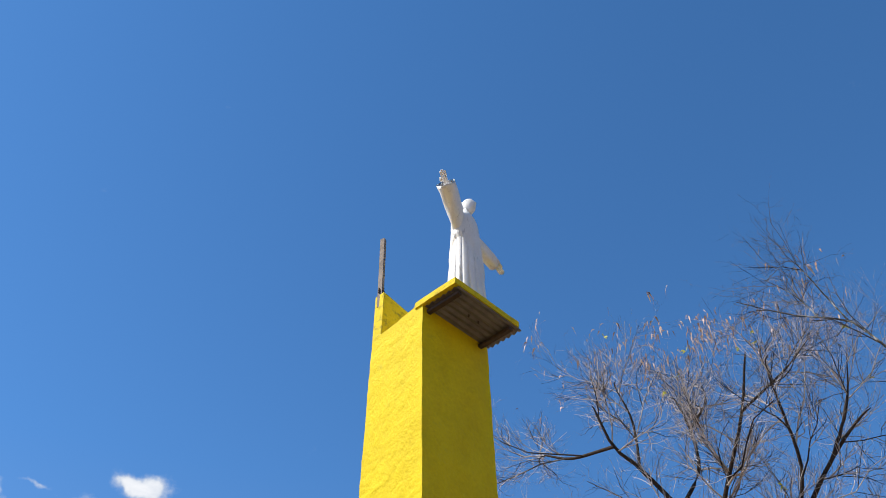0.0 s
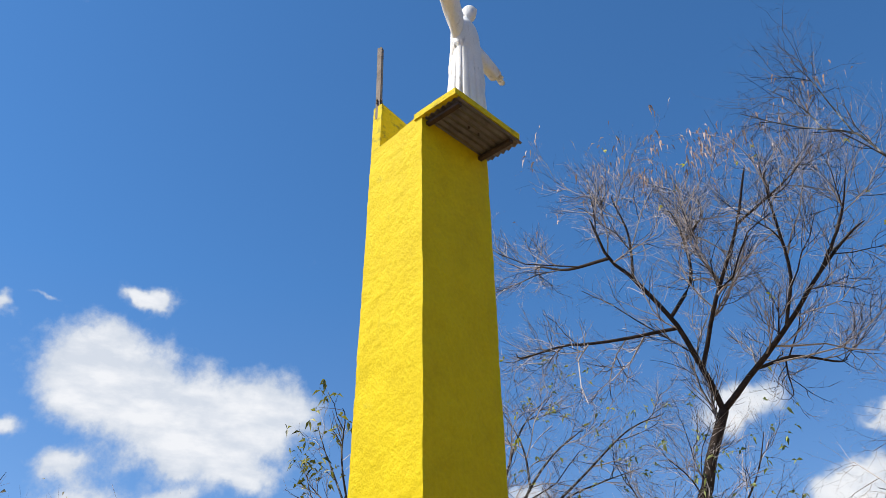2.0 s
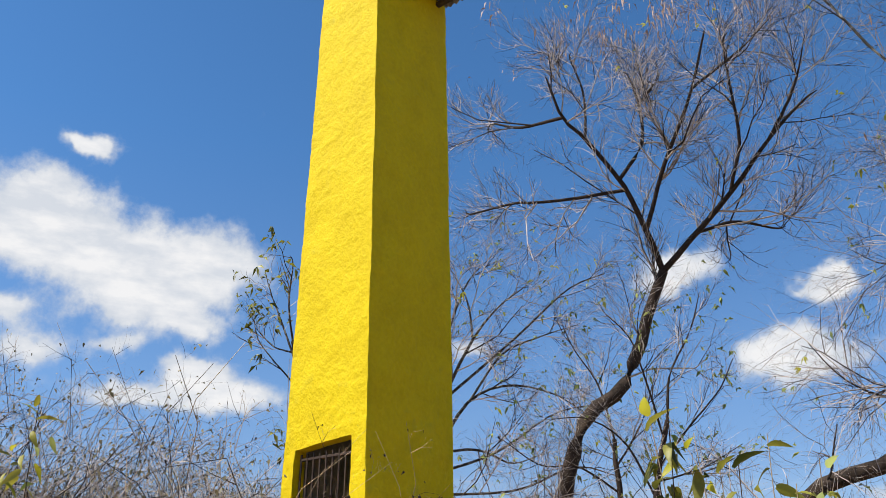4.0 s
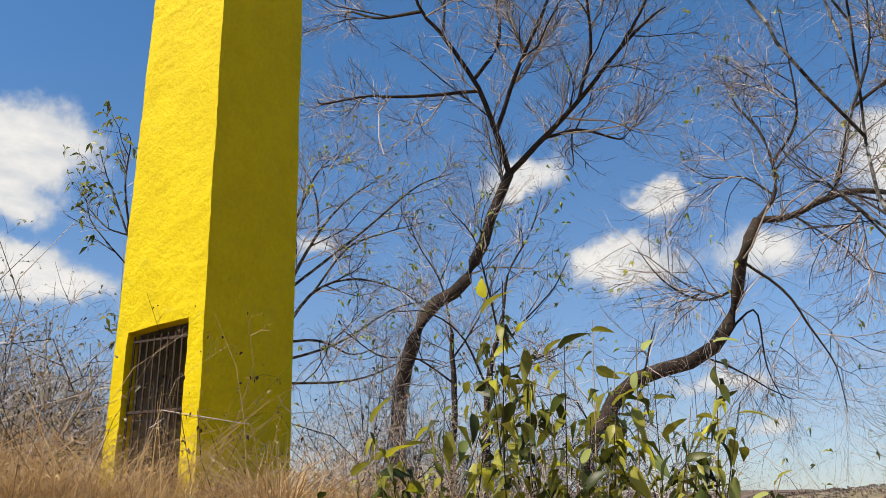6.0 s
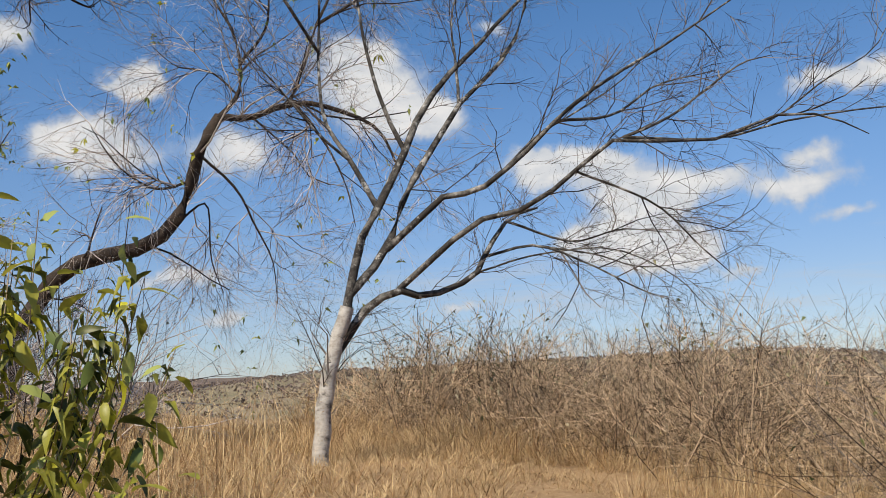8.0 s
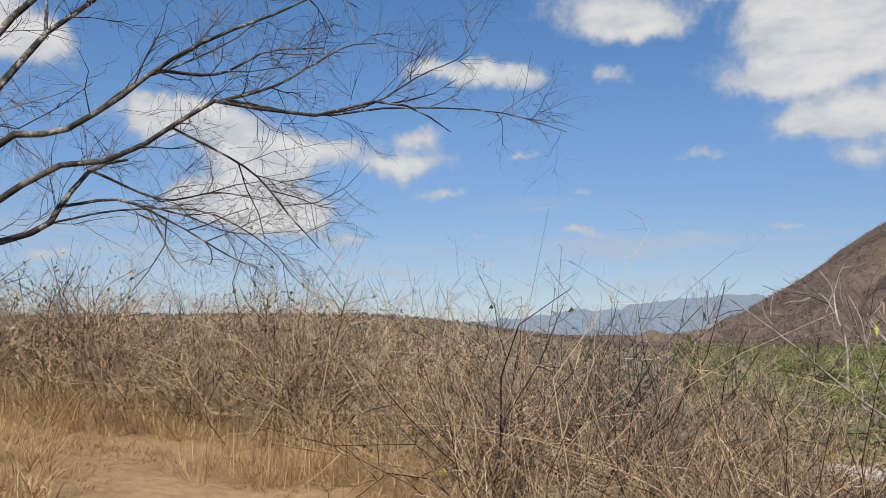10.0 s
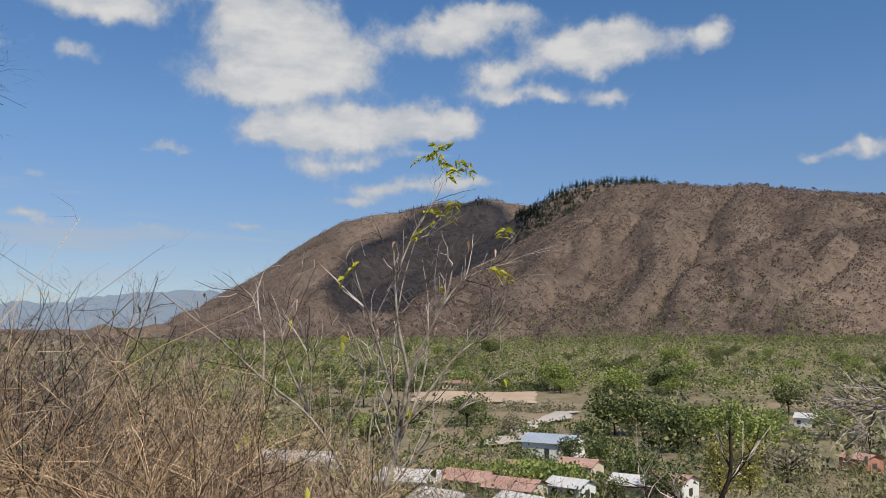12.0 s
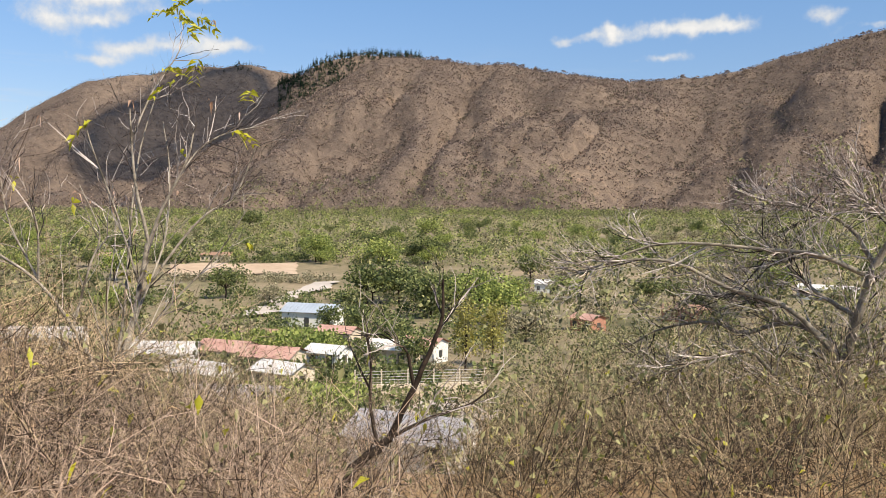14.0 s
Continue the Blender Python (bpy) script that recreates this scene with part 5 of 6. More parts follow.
def grass(name, seed, count, az, dist, tall, width, label, mat="grass", keep=None, bend=0.5, clump=6, heads=0.0):
    gen = np.random.default_rng(seed)
    c = scatter(gen, max(count // clump, 1), az, dist, keep)
    b = c[gen.integers(0, len(c), count)] + gen.normal(size=(count, 3)) * (0.06, 0.06, 0)
    h = gen.uniform(*tall, count) * (0.8 + 0.55 * waves(b[:, 0] * 0.9, b[:, 1] * 0.9, 2, seed)).clip(0.25, 1.4)
    side = gen.normal(size=(count, 3)) * (1, 1, 0)
    side /= np.linalg.norm(side, axis=-1, keepdims=True) + 1e-9
    fall = np.stack([-side[:, 1], side[:, 0], np.zeros(count)], -1)
    k = gen.uniform(0.4 if bend > 1.5 else 0.05, 1.0, count) * bend
    wd = width * gen.uniform(0.6, 1.4, count)
    rows = []
    for t in (0, 0.55, 1.0):
        mid = b + np.stack([np.zeros(count), np.zeros(count), h * (t - 0.35 * k * t * t)], -1) + fall * (h * k * t * t)[:, None]
        w_ = (wd * (1 - 0.85 * t))[:, None]
        rows += [mid - side * w_, mid + side * w_]
    v = np.stack(rows, 1).reshape(-1, 3)
    o = (np.arange(count) * 6)[:, None]
    f = np.concatenate([o + np.array([[q, q + 1, q + 3, q + 2]]) for q in (0, 2)])
    if heads:
        pick = np.where(gen.random(count) < heads)[0]
        tip = rows[-1][pick]
        hv, hf = rhombs(tip, fall[pick] + (0, 0, 0.6), gen.uniform(0.04, 0.10, len(pick)), gen.uniform(0.006, 0.014, len(pick)), gen, 0.5)
        tri = np.concatenate([hf + len(v)])
        ob = solid(name, mesh_from(name, np.concatenate([v, hv]), [f, tri]), M[mat])
    else:
        ob = solid(name, mesh_from(name, v, f), M[mat])
    return tagged(ob, label, "grass", kind="stuff")


def off_tower(a, r, x, y):
    c = (CORNERS_LOW[0] + CORNERS_LOW[2]) / 2
    return np.hypot(x - c.x, y - c.y) > 0.95


def east_edge(a, r, x, y):
    return r > np.interp(a, [70, 80, 90, 96, 102, 112, 130], [12, 10.2, 8.8, 7.2, 5.8, 5.2, 4.8])


def slope_edge(a, r, x, y):
    """The brush thins out where the slope opens towards the nearest roof."""
    gap = (a > 138) & (a < 152) & (r > 4.9) & (wave(x * 1.7, y * 1.7, 12) > -0.7)
    return (r > np.interp(a, [120, 150, 185], [4.6, 4.4, 4.2])) & ~gap


thicket("thicket", 31, 2300, (80, 130), (4.3, 15), (1.3, 2.5), "dense leafless brown thicket of thin stems on the hill edge", keep=east_edge,
        thick=0.0045, lean=0.55, wild=0.42, kids=((7, 0.42), (4, 0.2)), leaf=[("leaf_yellow", 60, 0.07, 0.035)])
thicket("thicket", 30, 1000, (65, 92), (9.5, 14), (1.5, 2.6), "tan leafless thicket behind the pale tree", keep=east_edge,
        thick=0.0065, lean=0.6, wild=0.5, kids=((7, 0.42), (4, 0.18)), leaf=[("foliage_dry", 500, 0.05, 0.03)])
thicket("thicket", 32, 240, (99, 119), (7, 11), (1.7, 2.4), "taller bare shrubs with dark stems standing in the thicket", mat="twig_dark", keep=east_edge,
        thick=0.008, lean=0.3, kids=((7, 0.45), (4, 0.22)), leaf=[("foliage", 300, 0.06, 0.04)])
thicket("thicket", 27, 420, (84, 132), (4.6, 10), (0.9, 1.8), "dark-stemmed bare brush between the paler stems", mat="twig_slope", keep=east_edge,
        thick=0.005, lean=0.5, wild=0.45, kids=((7, 0.4), (4, 0.2)))
thicket("thicket", 26, 1500, (118, 150), (3.7, 9), (0.55, 1.25), "reddish-brown tangle of bare twigs at the hill's edge", mat="twig_red", keep=lambda a, r, x, y: slope_edge(a, r + 0.8, x, y),
        thick=0.0038, lean=0.6, wild=0.5, kids=((7, 0.36), (4, 0.18)), leaf=[("leaf_yellow", 40, 0.06, 0.03)])
thicket("thicket", 25, 650, (118, 186), (4.0, 10), (0.6, 1.35), "dark bare stems in the tangle", mat="bark_dark", keep=slope_edge,
        thick=0.0045, lean=0.5, wild=0.5, kids=((6, 0.4), (4, 0.2)), leaf=[("leaf_yellow", 120, 0.055, 0.03)])
thicket("thicket", 33, 1900, (126, 186), (4.4, 16), (0.7, 1.5), "tangled bare brown brush falling down the slope", mat="twig_slope", keep=slope_edge,
        thick=0.005, lean=0.5, kids=((7, 0.42), (4, 0.2)), leaf=[("leaf_yellow", 160, 0.08, 0.045), ("scrub_leaf", 9000, 0.05, 0.03), ("leaf", 1200, 0.05, 0.028)])
thicket("thicket", 34, 750, (122, 186), (15, 34), (1.3, 2.3), "grey-brown leafless scrub lower on the slope", mat="twig_slope", thick=0.010,
        keep=lambda a, r, x, y: (a > 152.5) | (a < 137), kids=((8, 0.7), (6, 0.35)), leaf=[("foliage_dry", 4000, 0.06, 0.035), ("scrub_leaf", 10000, 0.06, 0.035)])
thicket("thicket", 35, 560, (156, 186), (11, 34), (2.2, 3.6), "olive-grey scrub with tiny leaves under the gnarled tree", mat="twig_slope", thick=0.010,
        kids=((8, 0.8), (6, 0.4)), leaf=[("foliage_dry", 5000, 0.06, 0.035), ("scrub_leaf", 14000, 0.065, 0.038)])
thicket("thicket", 36, 1150, (-22, 15), (9.6, 15), (2.4, 3.7), "grey leafless scrub on the rise behind the tower", mat="twig", thick=0.011, lean=0.7, wild=0.6,
        kids=((8, 0.55), (4, 0.26)), leaf=[("foliage_dry", 11000, 0.06, 0.035)])
thicket("thicket", 37, 420, (66, 100), (12, 17), (1.7, 2.8), "pale leafless scrub along the skyline", mat="twig_brown", thick=0.014, lean=0.6, wild=0.55,
        kids=((7, 0.6), (5, 0.3)), leaf=[("foliage_dry", 900, 0.06, 0.04), ("scrub_leaf", 900, 0.07, 0.045)])
thicket("thicket", 38, 480, (27, 52), (8.5, 17), (1.4, 2.8), "low tangle of bare stems under the trees", mat="twig", kids=((6, 0.5), (4, 0.25)), leaf=[("foliage_dry", 300, 0.07, 0.04)])
grass("dry_grass", 41, 15000, (-25, 45), (5.4, 10.5), (0.4, 0.95), 0.0035, "tall reddish dry grass round the tower's foot", "grass_red", off_tower, 1.7, 7, 0.12)
grass("dry_grass", 42, 9000, (-25, 60), (4.6, 9.5), (0.35, 0.95), 0.0035, "pale dry grass leaning against the tower's foot", "grass", off_tower, 1.2, 7, 0.1)
grass("dry_grass", 43, 20000, (42, 74), (3.2, 15), (0.15, 0.5), 0.004, "blond dry grass on the hilltop", "grass", None, 1.9, 8, 0.04)
grass("dry_grass", 44, 50000, (64, 112), (2.6, 9), (0.05, 0.16), 0.004, "short trampled straw-coloured grass", "grass_mat", None, 2.6, 14)
grass("dry_grass", 48, 6500, (70, 98), (7.6, 12), (0.25, 0.6), 0.003, "arching dry grass at the thicket's edge", "grass", None, 2.4, 14)
grass("dry_grass", 24, 5000, (60, 82), (9.4, 13), (0.6, 1.3), 0.0035, "tall golden dry grass before the thicket", "grass", None, 1.7, 9, 0.1)
grass("dry_grass", 45, 4500, (82, 118), (7.4, 12), (0.35, 0.8), 0.0025, "thin dry grass stalks among the brush", "grass", None, 1.3, 5, 0.05)
grass("dry_grass", 49, 160, (84, 118), (2.6, 4.2), (0.7, 1.25), 0.003, "few long pale grass stalks leaning over", "grass", None, 1.4, 3, 0.15)
grass("dry_grass", 40, 5000, (24, 33), (5.8, 8.5), (0.8, 1.5), 0.005, "tall reddish dry grass in a dense stand beside the tower", "grass_red", off_tower, 1.6, 7, 0.3)
grass("dry_grass", 39, 6500, (-6, 24), (5.6, 8.0), (0.6, 1.35), 0.005, "arching pale dry grass in front of the barred opening", "grass", off_tower, 2.0, 8, 0.15)
grass("dry_grass", 28, 1500, (118, 190), (3.4, 6.5), (0.2, 0.5), 0.003, "thin dry grass and weeds at the slope's edge", "grass_mat", None, 1.4, 8, 0.1)
grass("dry_grass", 29, 6000, (28, 62), (2.6, 4.0), (0.4, 1.0), 0.003, "orange-brown dry weeds in front of the leafy bush", "grass_red", None, 1.8, 8, 0.2)
grass("dry_grass", 46, 9000, (15, 60), (2.6, 5.2), (0.15, 0.6), 0.005, "low dry weeds with yellow-green blades", "foliage_light", None, 1.0, 6)
thicket("seed_stalks", 47, 70, (2, 40), (5.6, 9.5), (1.1, 1.8), "thin dark dry flower stalks with seed heads", mat="twig_brown", keep=off_tower, thick=0.005, lean=0.12,
        kids=((5, 0.25), (3, 0.08)), leaf=[("bark_dark", 500, 0.025, 0.02)])


def leaf_mesh(name, mat, ln, wd, droop, gen):
    v, f, n = [], [], 6
    for i in range(n):
        t = i / (n - 1)
        w_ = wd * math.sin(math.pi * min(1, 0.06 + t * 0.94) ** 0.8) * 0.5 + 0.001
        z = -droop * ln * t * t
        rip = 0.08 * wd * math.sin(7 * t + gen.uniform(0, 6))
        v += [(-w_, t * ln, z + w_ * 0.35 + rip), (0, t * ln, z), (w_, t * ln, z + w_ * 0.35 - rip)]
    for i in range(n - 1):
        for k in (0, 1):
            f.append((i * 3 + k, i * 3 + k + 1, i * 3 + k + 4, i * 3 + k + 3))
    me = mesh_from(name, v, np.array(f), True)
    me.materials.append(M[mat])
    return me


def leafy_bush(name, az, dist, base, tips, per, label, seed, ln=(0.13, 0.2), wd=0.06, low=0.35, twice=False, rest=0):
    gen = np.random.default_rng(seed)
    fr = Frame(az, dist)
    b0 = fr.at(base, 0)
    z0 = float(ground_z(b0[0], b0[1])) - 0.02
    root = thing(name, (b0[0], b0[1], z0), label, "bush")
    inv = root.matrix_world.inverted()
    blades = [leaf_mesh("leaf", m, 1.0, wd / 0.16, dr, gen) for m, dr in (("leaf", 0.5), ("leaf", 0.25), ("leaf", 0.7), ("leaf_yellow", 0.5), ("foliage_light", 0.35))]
    paths = []
    if twice:
        tips = list(tips) + [(u + gen.uniform(-0.14, 0.14), z - gen.uniform(0.15, 0.45)) for u, z in tips]
    for u, z in tips:
        w0, w1 = gen.normal() * 0.12, gen.normal() * 0.28
        foot = np.array(fr.at(base + (u - base) * 0.25, z0, w0))
        mid = np.array(fr.at(base + (u - base) * 0.8, z0 + (z - z0) * 0.5, (w0 + w1) / 2)) + gen.normal(size=3) * 0.04
        top = np.array(fr.at(u, z, w1))
        path = smooth_path([foot, mid, top], 12)
        paths.append(path)
        v, f = tubes(path[None], np.linspace(0.0045, 0.002, 12)[None], 5)
        ob = solid("stem", mesh_from("stem", v, f, True), M["twig_slope"], root)
        ob.matrix_parent_inverse = inv
        for k in range(per):
            t = low + (1 - low) * (k + 0.5 * gen.random()) / per
            i = min(int(t * 11), 10)
            p = Vector(path[i]).lerp(Vector(path[i + 1]), t * 11 - i)
            g = k * 2.4 + gen.normal() * 0.5
            p = p + Vector((math.cos(g), math.sin(g), 0.3)) * abs(gen.normal()) * 0.045
            pitch = gen.uniform(-75, 5) if t < 0.93 else gen.uniform(10, 70)
            lf = new("leaf", blades[gen.choice(5, p=[0.32, 0.22, 0.20, 0.14, 0.12])])
            lf.parent = root
            s = gen.uniform(*ln)
            lf.matrix_parent_inverse = inv
            lf.matrix_basis = Matrix.Translation(p) @ pose(0, 0, 0, 0, 0, math.degrees(g)) @ pose(0, 0, 0, pitch, gen.normal() * 25, 0) @ Matrix.Scale(s, 4)
    if rest:
        ps = np.array(paths)
        k, i = gen.integers(0, len(ps), rest), gen.integers(6, 11, rest)
        b = ps[k, i] + gen.normal(size=(rest, 3)) * 0.03
        d = gen.normal(size=(rest, 3)) * (1, 1, 0.4)
        v, f = rhombs(b, d, gen.uniform(0.06, 0.11, rest), gen.uniform(0.025, 0.04, rest), gen, 0.8)
        ob = solid("inner_foliage", mesh_from("inner_foliage", v, f), M["leaf"], root, kind="stuff")
        ob.matrix_parent_inverse = inv
    return root


leafy_bush("leafy_bush", 41, 4.2, 0.0, [(-0.28, 2.38), (-0.19, 2.36), (-0.10, 2.37), (0.23, 2.36), (0.38, 2.17), (0.51, 2.05), (0.78, 2.26), (0.82, 1.91), (0.62, 1.90), (-0.63, 2.01), (-0.85, 1.91), (-0.71, 1.78), (-0.49, 1.96), (0.06, 2.17), (0.61, 1.61), (0.54, 1.79), (-0.80, 1.64), (-0.39, 2.06), (0.27, 1.95), (-0.09, 2.11), (0.71, 1.34), (0.40, 1.48)], 13, "broad-leaved green bush with drooping yellowing leaves", 51, (0.085, 0.155), 0.062, 0.34, twice=True, rest=700)
leafy_bush("yellowing_weed", 30.5, 4.6, 0.0, [(-0.3, 1.55), (-0.15, 1.45), (0.05, 1.6), (0.2, 1.4), (0.35, 1.5), (-0.45, 1.35), (0.5, 1.3)], 15, "low yellow-green leafy weed in the dry grass", 54, (0.05, 0.085), 0.09, 0.2, twice=True, rest=300)
leafy_bush("leafy_sapling", -4, 5.0, 0.1, [(-0.07, 2.80), (-0.12, 2.66), (0.32, 2.60), (0.25, 2.4)], 13, "slender green-leaved sapling in the dry scrub", 52, (0.08, 0.13), 0.05, 0.7)
leafy_bush("leafy_sapling", 52.5, 4.0, 0.1, [(0.05, 1.30), (0.2, 1.1), (-0.1, 1.0)], 9, "low dark-leaved plant in the dry grass", 53, (0.09, 0.14), 0.055, 0.4)

# ---- the valley ----
def crown_tree(name, label, mat, seed, width, height, leaves=620, leaf=(0.4, 0.8), lobes=9, narrow=False):
    """A leafy tree seen from afar: trunk, boughs, and a crown of lobes of leaf sprays."""
    gen = np.random.default_rng(seed)
    root = thing(name, (0, 0, -60), label, "tree", "valley trees")
    root.matrix_world = Matrix()
    trunk_h = height * 0.4
    c = gen.normal(size=(lobes, 3)) * (width * 0.24, width * 0.24, height * 0.15) + (0, 0, height * 0.62)
    if narrow:
        c[:, :2] *= 0.45
        c[:, 2] = np.linspace(0.3, 0.9, lobes) * height
    tr = smooth_path([(0, 0, -0.4), (0.1, 0, trunk_h * 0.5), (0, 0.15, trunk_h), (0, 0, height * 0.75)], 8)
    v, f = tubes(tr[None], np.linspace(0.05, 0.015, 8)[None] * width * 0.6, 7)
    solid("trunk", mesh_from("trunk", v, f, True), M["bark_dark"], root)
    ps = np.array([smooth_path([(0, 0, trunk_h * 0.8), q * (0.4, 0.4, 0.7), q], 6) for q in c])
    v, f = tubes(ps, np.tile(np.linspace(0.02, 0.006, 6) * width * 0.6, (lobes, 1)), 4)
    solid("bough_frame", mesh_from("bough_frame", v, f), M["bark_dark"], root, kind="stuff")
    k = gen.integers(0, lobes, leaves)
    d = gen.normal(size=(leaves, 3))
    d /= np.linalg.norm(d, axis=-1, keepdims=True)
    size = width * gen.uniform(0.17, 0.30, lobes)
    rad = size[k][:, None] * gen.uniform(0.55, 1.05, (leaves, 1))
    b = c[k] + d * rad * (1, 1, 0.8)
    ln = gen.uniform(*leaf, leaves) * width / 7
    v, f = rhombs(b, d * (1, 1, 0.5) + gen.normal(size=d.shape) * 0.5 + (0, 0, 0.2), ln, ln * 0.85, gen, 0.15, True)
    solid("crown", mesh_from("crown", v, f), M[mat], root)
    return root


KINDS = [
    crown_tree("broadleaf_tree", "dense dark green broad-crowned tree among the houses", "foliage", 71, 9, 8.5, 1500, (0.28, 0.55), 14),
    crown_tree("broadleaf_tree", "bright green leafy tree in the valley", "foliage_light", 72, 8, 8, 1400, (0.28, 0.55), 13),
    crown_tree("broadleaf_tree", "olive half-dry tree in the valley", "foliage_dry", 73, 8, 6.5, 1200, (0.25, 0.5), 12),
    crown_tree("broadleaf_tree", "mid-green rounded tree in the valley", "foliage", 74, 7, 6, 1200, (0.28, 0.55), 11),
    crown_tree("bamboo_clump", "tall yellow-green bamboo clump behind the roofs", "bamboo", 75, 6, 10, 1300, (0.25, 0.5), 12, True),
]


def plant(kind, az, dist, scale, turn):
    p = polar(az, dist)
    z = float(ground_z(p.x, p.y))
    return copy_thing(KINDS[kind], pose(p.x, p.y, z - 0.1, 0, 0, turn) @ Matrix.Diagonal((scale[0], scale[0], scale[1], 1)))


NAMED_TREES = ((1, 144.1, 303, 1.5), (0, 147.1, 338, 1.4), (1, 146.9, 494, 1.7), (0, 143.0, 205, 1.25), (0, 145.2, 207, 1.2), (1, 150.6, 181, 1.3), (4, 149.8, 108, 0.95),
               (4, 151.6, 112, 0.9), (3, 142.3, 142, 1.0), (0, 144.6, 122, 0.7), (0, 133.8, 212, 1.0), (2, 136.6, 194, 0.9), (1, 139.6, 344, 1.5), (0, 154, 281, 1.2), (0, 135.3, 587, 1.7),
               (1, 152.2, 159, 1.1), (3, 140.5, 150, 0.8), (1, 148.6, 190, 1.0), (0, 147.4, 175, 1.2), (2, 153.8, 140, 1.0), (3, 137.6, 128, 0.7), (2, 134.6, 120, 0.8), (3, 143.4, 108, 0.55), (0, 146.4, 108, 0.6))
for kind, az, dist, s in NAMED_TREES:
    plant(kind, az, dist, (s, s), az * 37 % 360)
tree_gen = np.random.default_rng(77)
HOUSES = (
    # heading, distance, turn, length, depth, wall height, roof, wall
    (146.7, 46.5, 22, 6.2, 4.6, 2.1, "roof_grey", "wall_white"),
    (134.6, 62, 18, 6.0, 4.5, 2.2, "roof_grey", "wall_cream"),
    (139.5, 158, 20, 9.5, 7.0, 3.0, "roof_blue", "wall_white"),
    (155.5, 246, 8, 9.5, 6.0, 2.6, "roof_white", "wall_white"),
    (130.2, 106, 18, 7.0, 5.5, 2.4, "roof_white", "wall_white"),
    (132.4, 88, 42, 5.5, 4.5, 2.4, "roof_white", "wall_white"),
    (134.0, 107, 32, 6.0, 5.0, 2.4, "roof_red", "wall_cream"),
    (137.0, 102, 26, 6.0, 5.0, 2.4, "roof_red", "wall_cream"),
    (135.2, 124, 20, 9.0, 5.0, 2.4, "roof_rust", "wall_cream"),
    (137.6, 90, 38, 5.0, 4.2, 2.2, "roof_white", "wall_cream"),
    (141.2, 130, 25, 5.5, 4.5, 2.6, "roof_red", "wall_cream"),
    (140.6, 106, 30, 4.5, 4.0, 2.2, "roof_white", "wall_white"),
    (144.9, 112, 18, 6.0, 5.0, 2.4, "roof_white", "wall_cream"),
    (147.0, 116, 28, 5.0, 4.5, 2.6, "roof_red", "wall_white"),
    (126.9, 342, 40, 10.0, 6.0, 2.8, "roof_red", "wall_cream"),
    (122.8, 115, 20, 10.0, 5.0, 2.6, "roof_white", "wall_white"),
    (172.5, 255, 6, 15.0, 6.0, 2.8, "roof_white", "wall_white"),
    (157.9, 155, 40, 5.0, 4.0, 2.4, "roof_red", "wall_brick"),
    (164.3, 175, 20, 9.0, 5.0, 2.6, "roof_rust", "wall_brick"),
    (147.4, 232, 25, 5.0, 4.0, 3.0, "roof_white", "wall_white"),
    (133.2, 355, 15, 12.0, 6.0, 2.8, "roof_rust", "wall_cream"),
)
M["roof_grey"] = varied("grey_metal_roof", (0.34, 0.33, 0.34), (0.54, 0.52, 0.53), 0.4, 0.5, 0.4, 0.0, 8, metal=0.3, stain=(0.8, (0.34, 0.25, 0.2), 0.55, 0.75))
M["roof_blue"] = varied("blue_grey_metal_roof", (0.40, 0.45, 0.50), (0.56, 0.60, 0.65), 0.3, 0.45, 0.4, 0.0, 8, metal=0.3)
M["roof_white"] = varied("bright_zinc_roof", (0.50, 0.47, 0.44), (0.74, 0.71, 0.67), 0.5, 0.5, 0.4, 0.0, 8, stain=(0.7, (0.42, 0.32, 0.26), 0.58, 0.75))
M["roof_red"] = varied("faded_red_roof", (0.36, 0.17, 0.135), (0.56, 0.36, 0.29), 0.5, 0.7, 0.2, 0.0, 8, stain=(0.9, (0.5, 0.4, 0.33), 0.55, 0.72))
M["roof_rust"] = varied("rusty_brown_roof", (0.22, 0.12, 0.08), (0.42, 0.27, 0.19), 0.5, 0.8, 0.2, 0.0, 8)
M["wall_white"] = varied("white_wall", (0.66, 0.65, 0.61), (0.82, 0.81, 0.77), 0.6, 0.85, 0.2, 0.0, 6, stain=(0.6, (0.45, 0.38, 0.3), 0.6, 0.8))
M["wall_cream"] = varied("cream_wall", (0.56, 0.46, 0.34), (0.74, 0.64, 0.50), 0.6, 0.85, 0.2, 0.0, 6, stain=(0.6, (0.40, 0.30, 0.22), 0.6, 0.8))
M["wall_brick"] = varied("brick_wall", (0.34, 0.15, 0.10), (0.50, 0.26, 0.18), 0.9, 0.9, 0.15, 0.0, 9)
M["opening"] = varied("dark_window", (0.03, 0.032, 0.035), (0.07, 0.07, 0.07), 1.0, 0.3, 0.5)
M["sand"] = varied("bare_earth_field", (0.40, 0.28, 0.19), (0.58, 0.44, 0.32), 0.05, 0.95, 0.1, 0.0, 8)
M["road"] = varied("pale_dusty_road", (0.40, 0.34, 0.29), (0.58, 0.51, 0.45), 0.08, 0.95, 0.1, 0.0, 8)


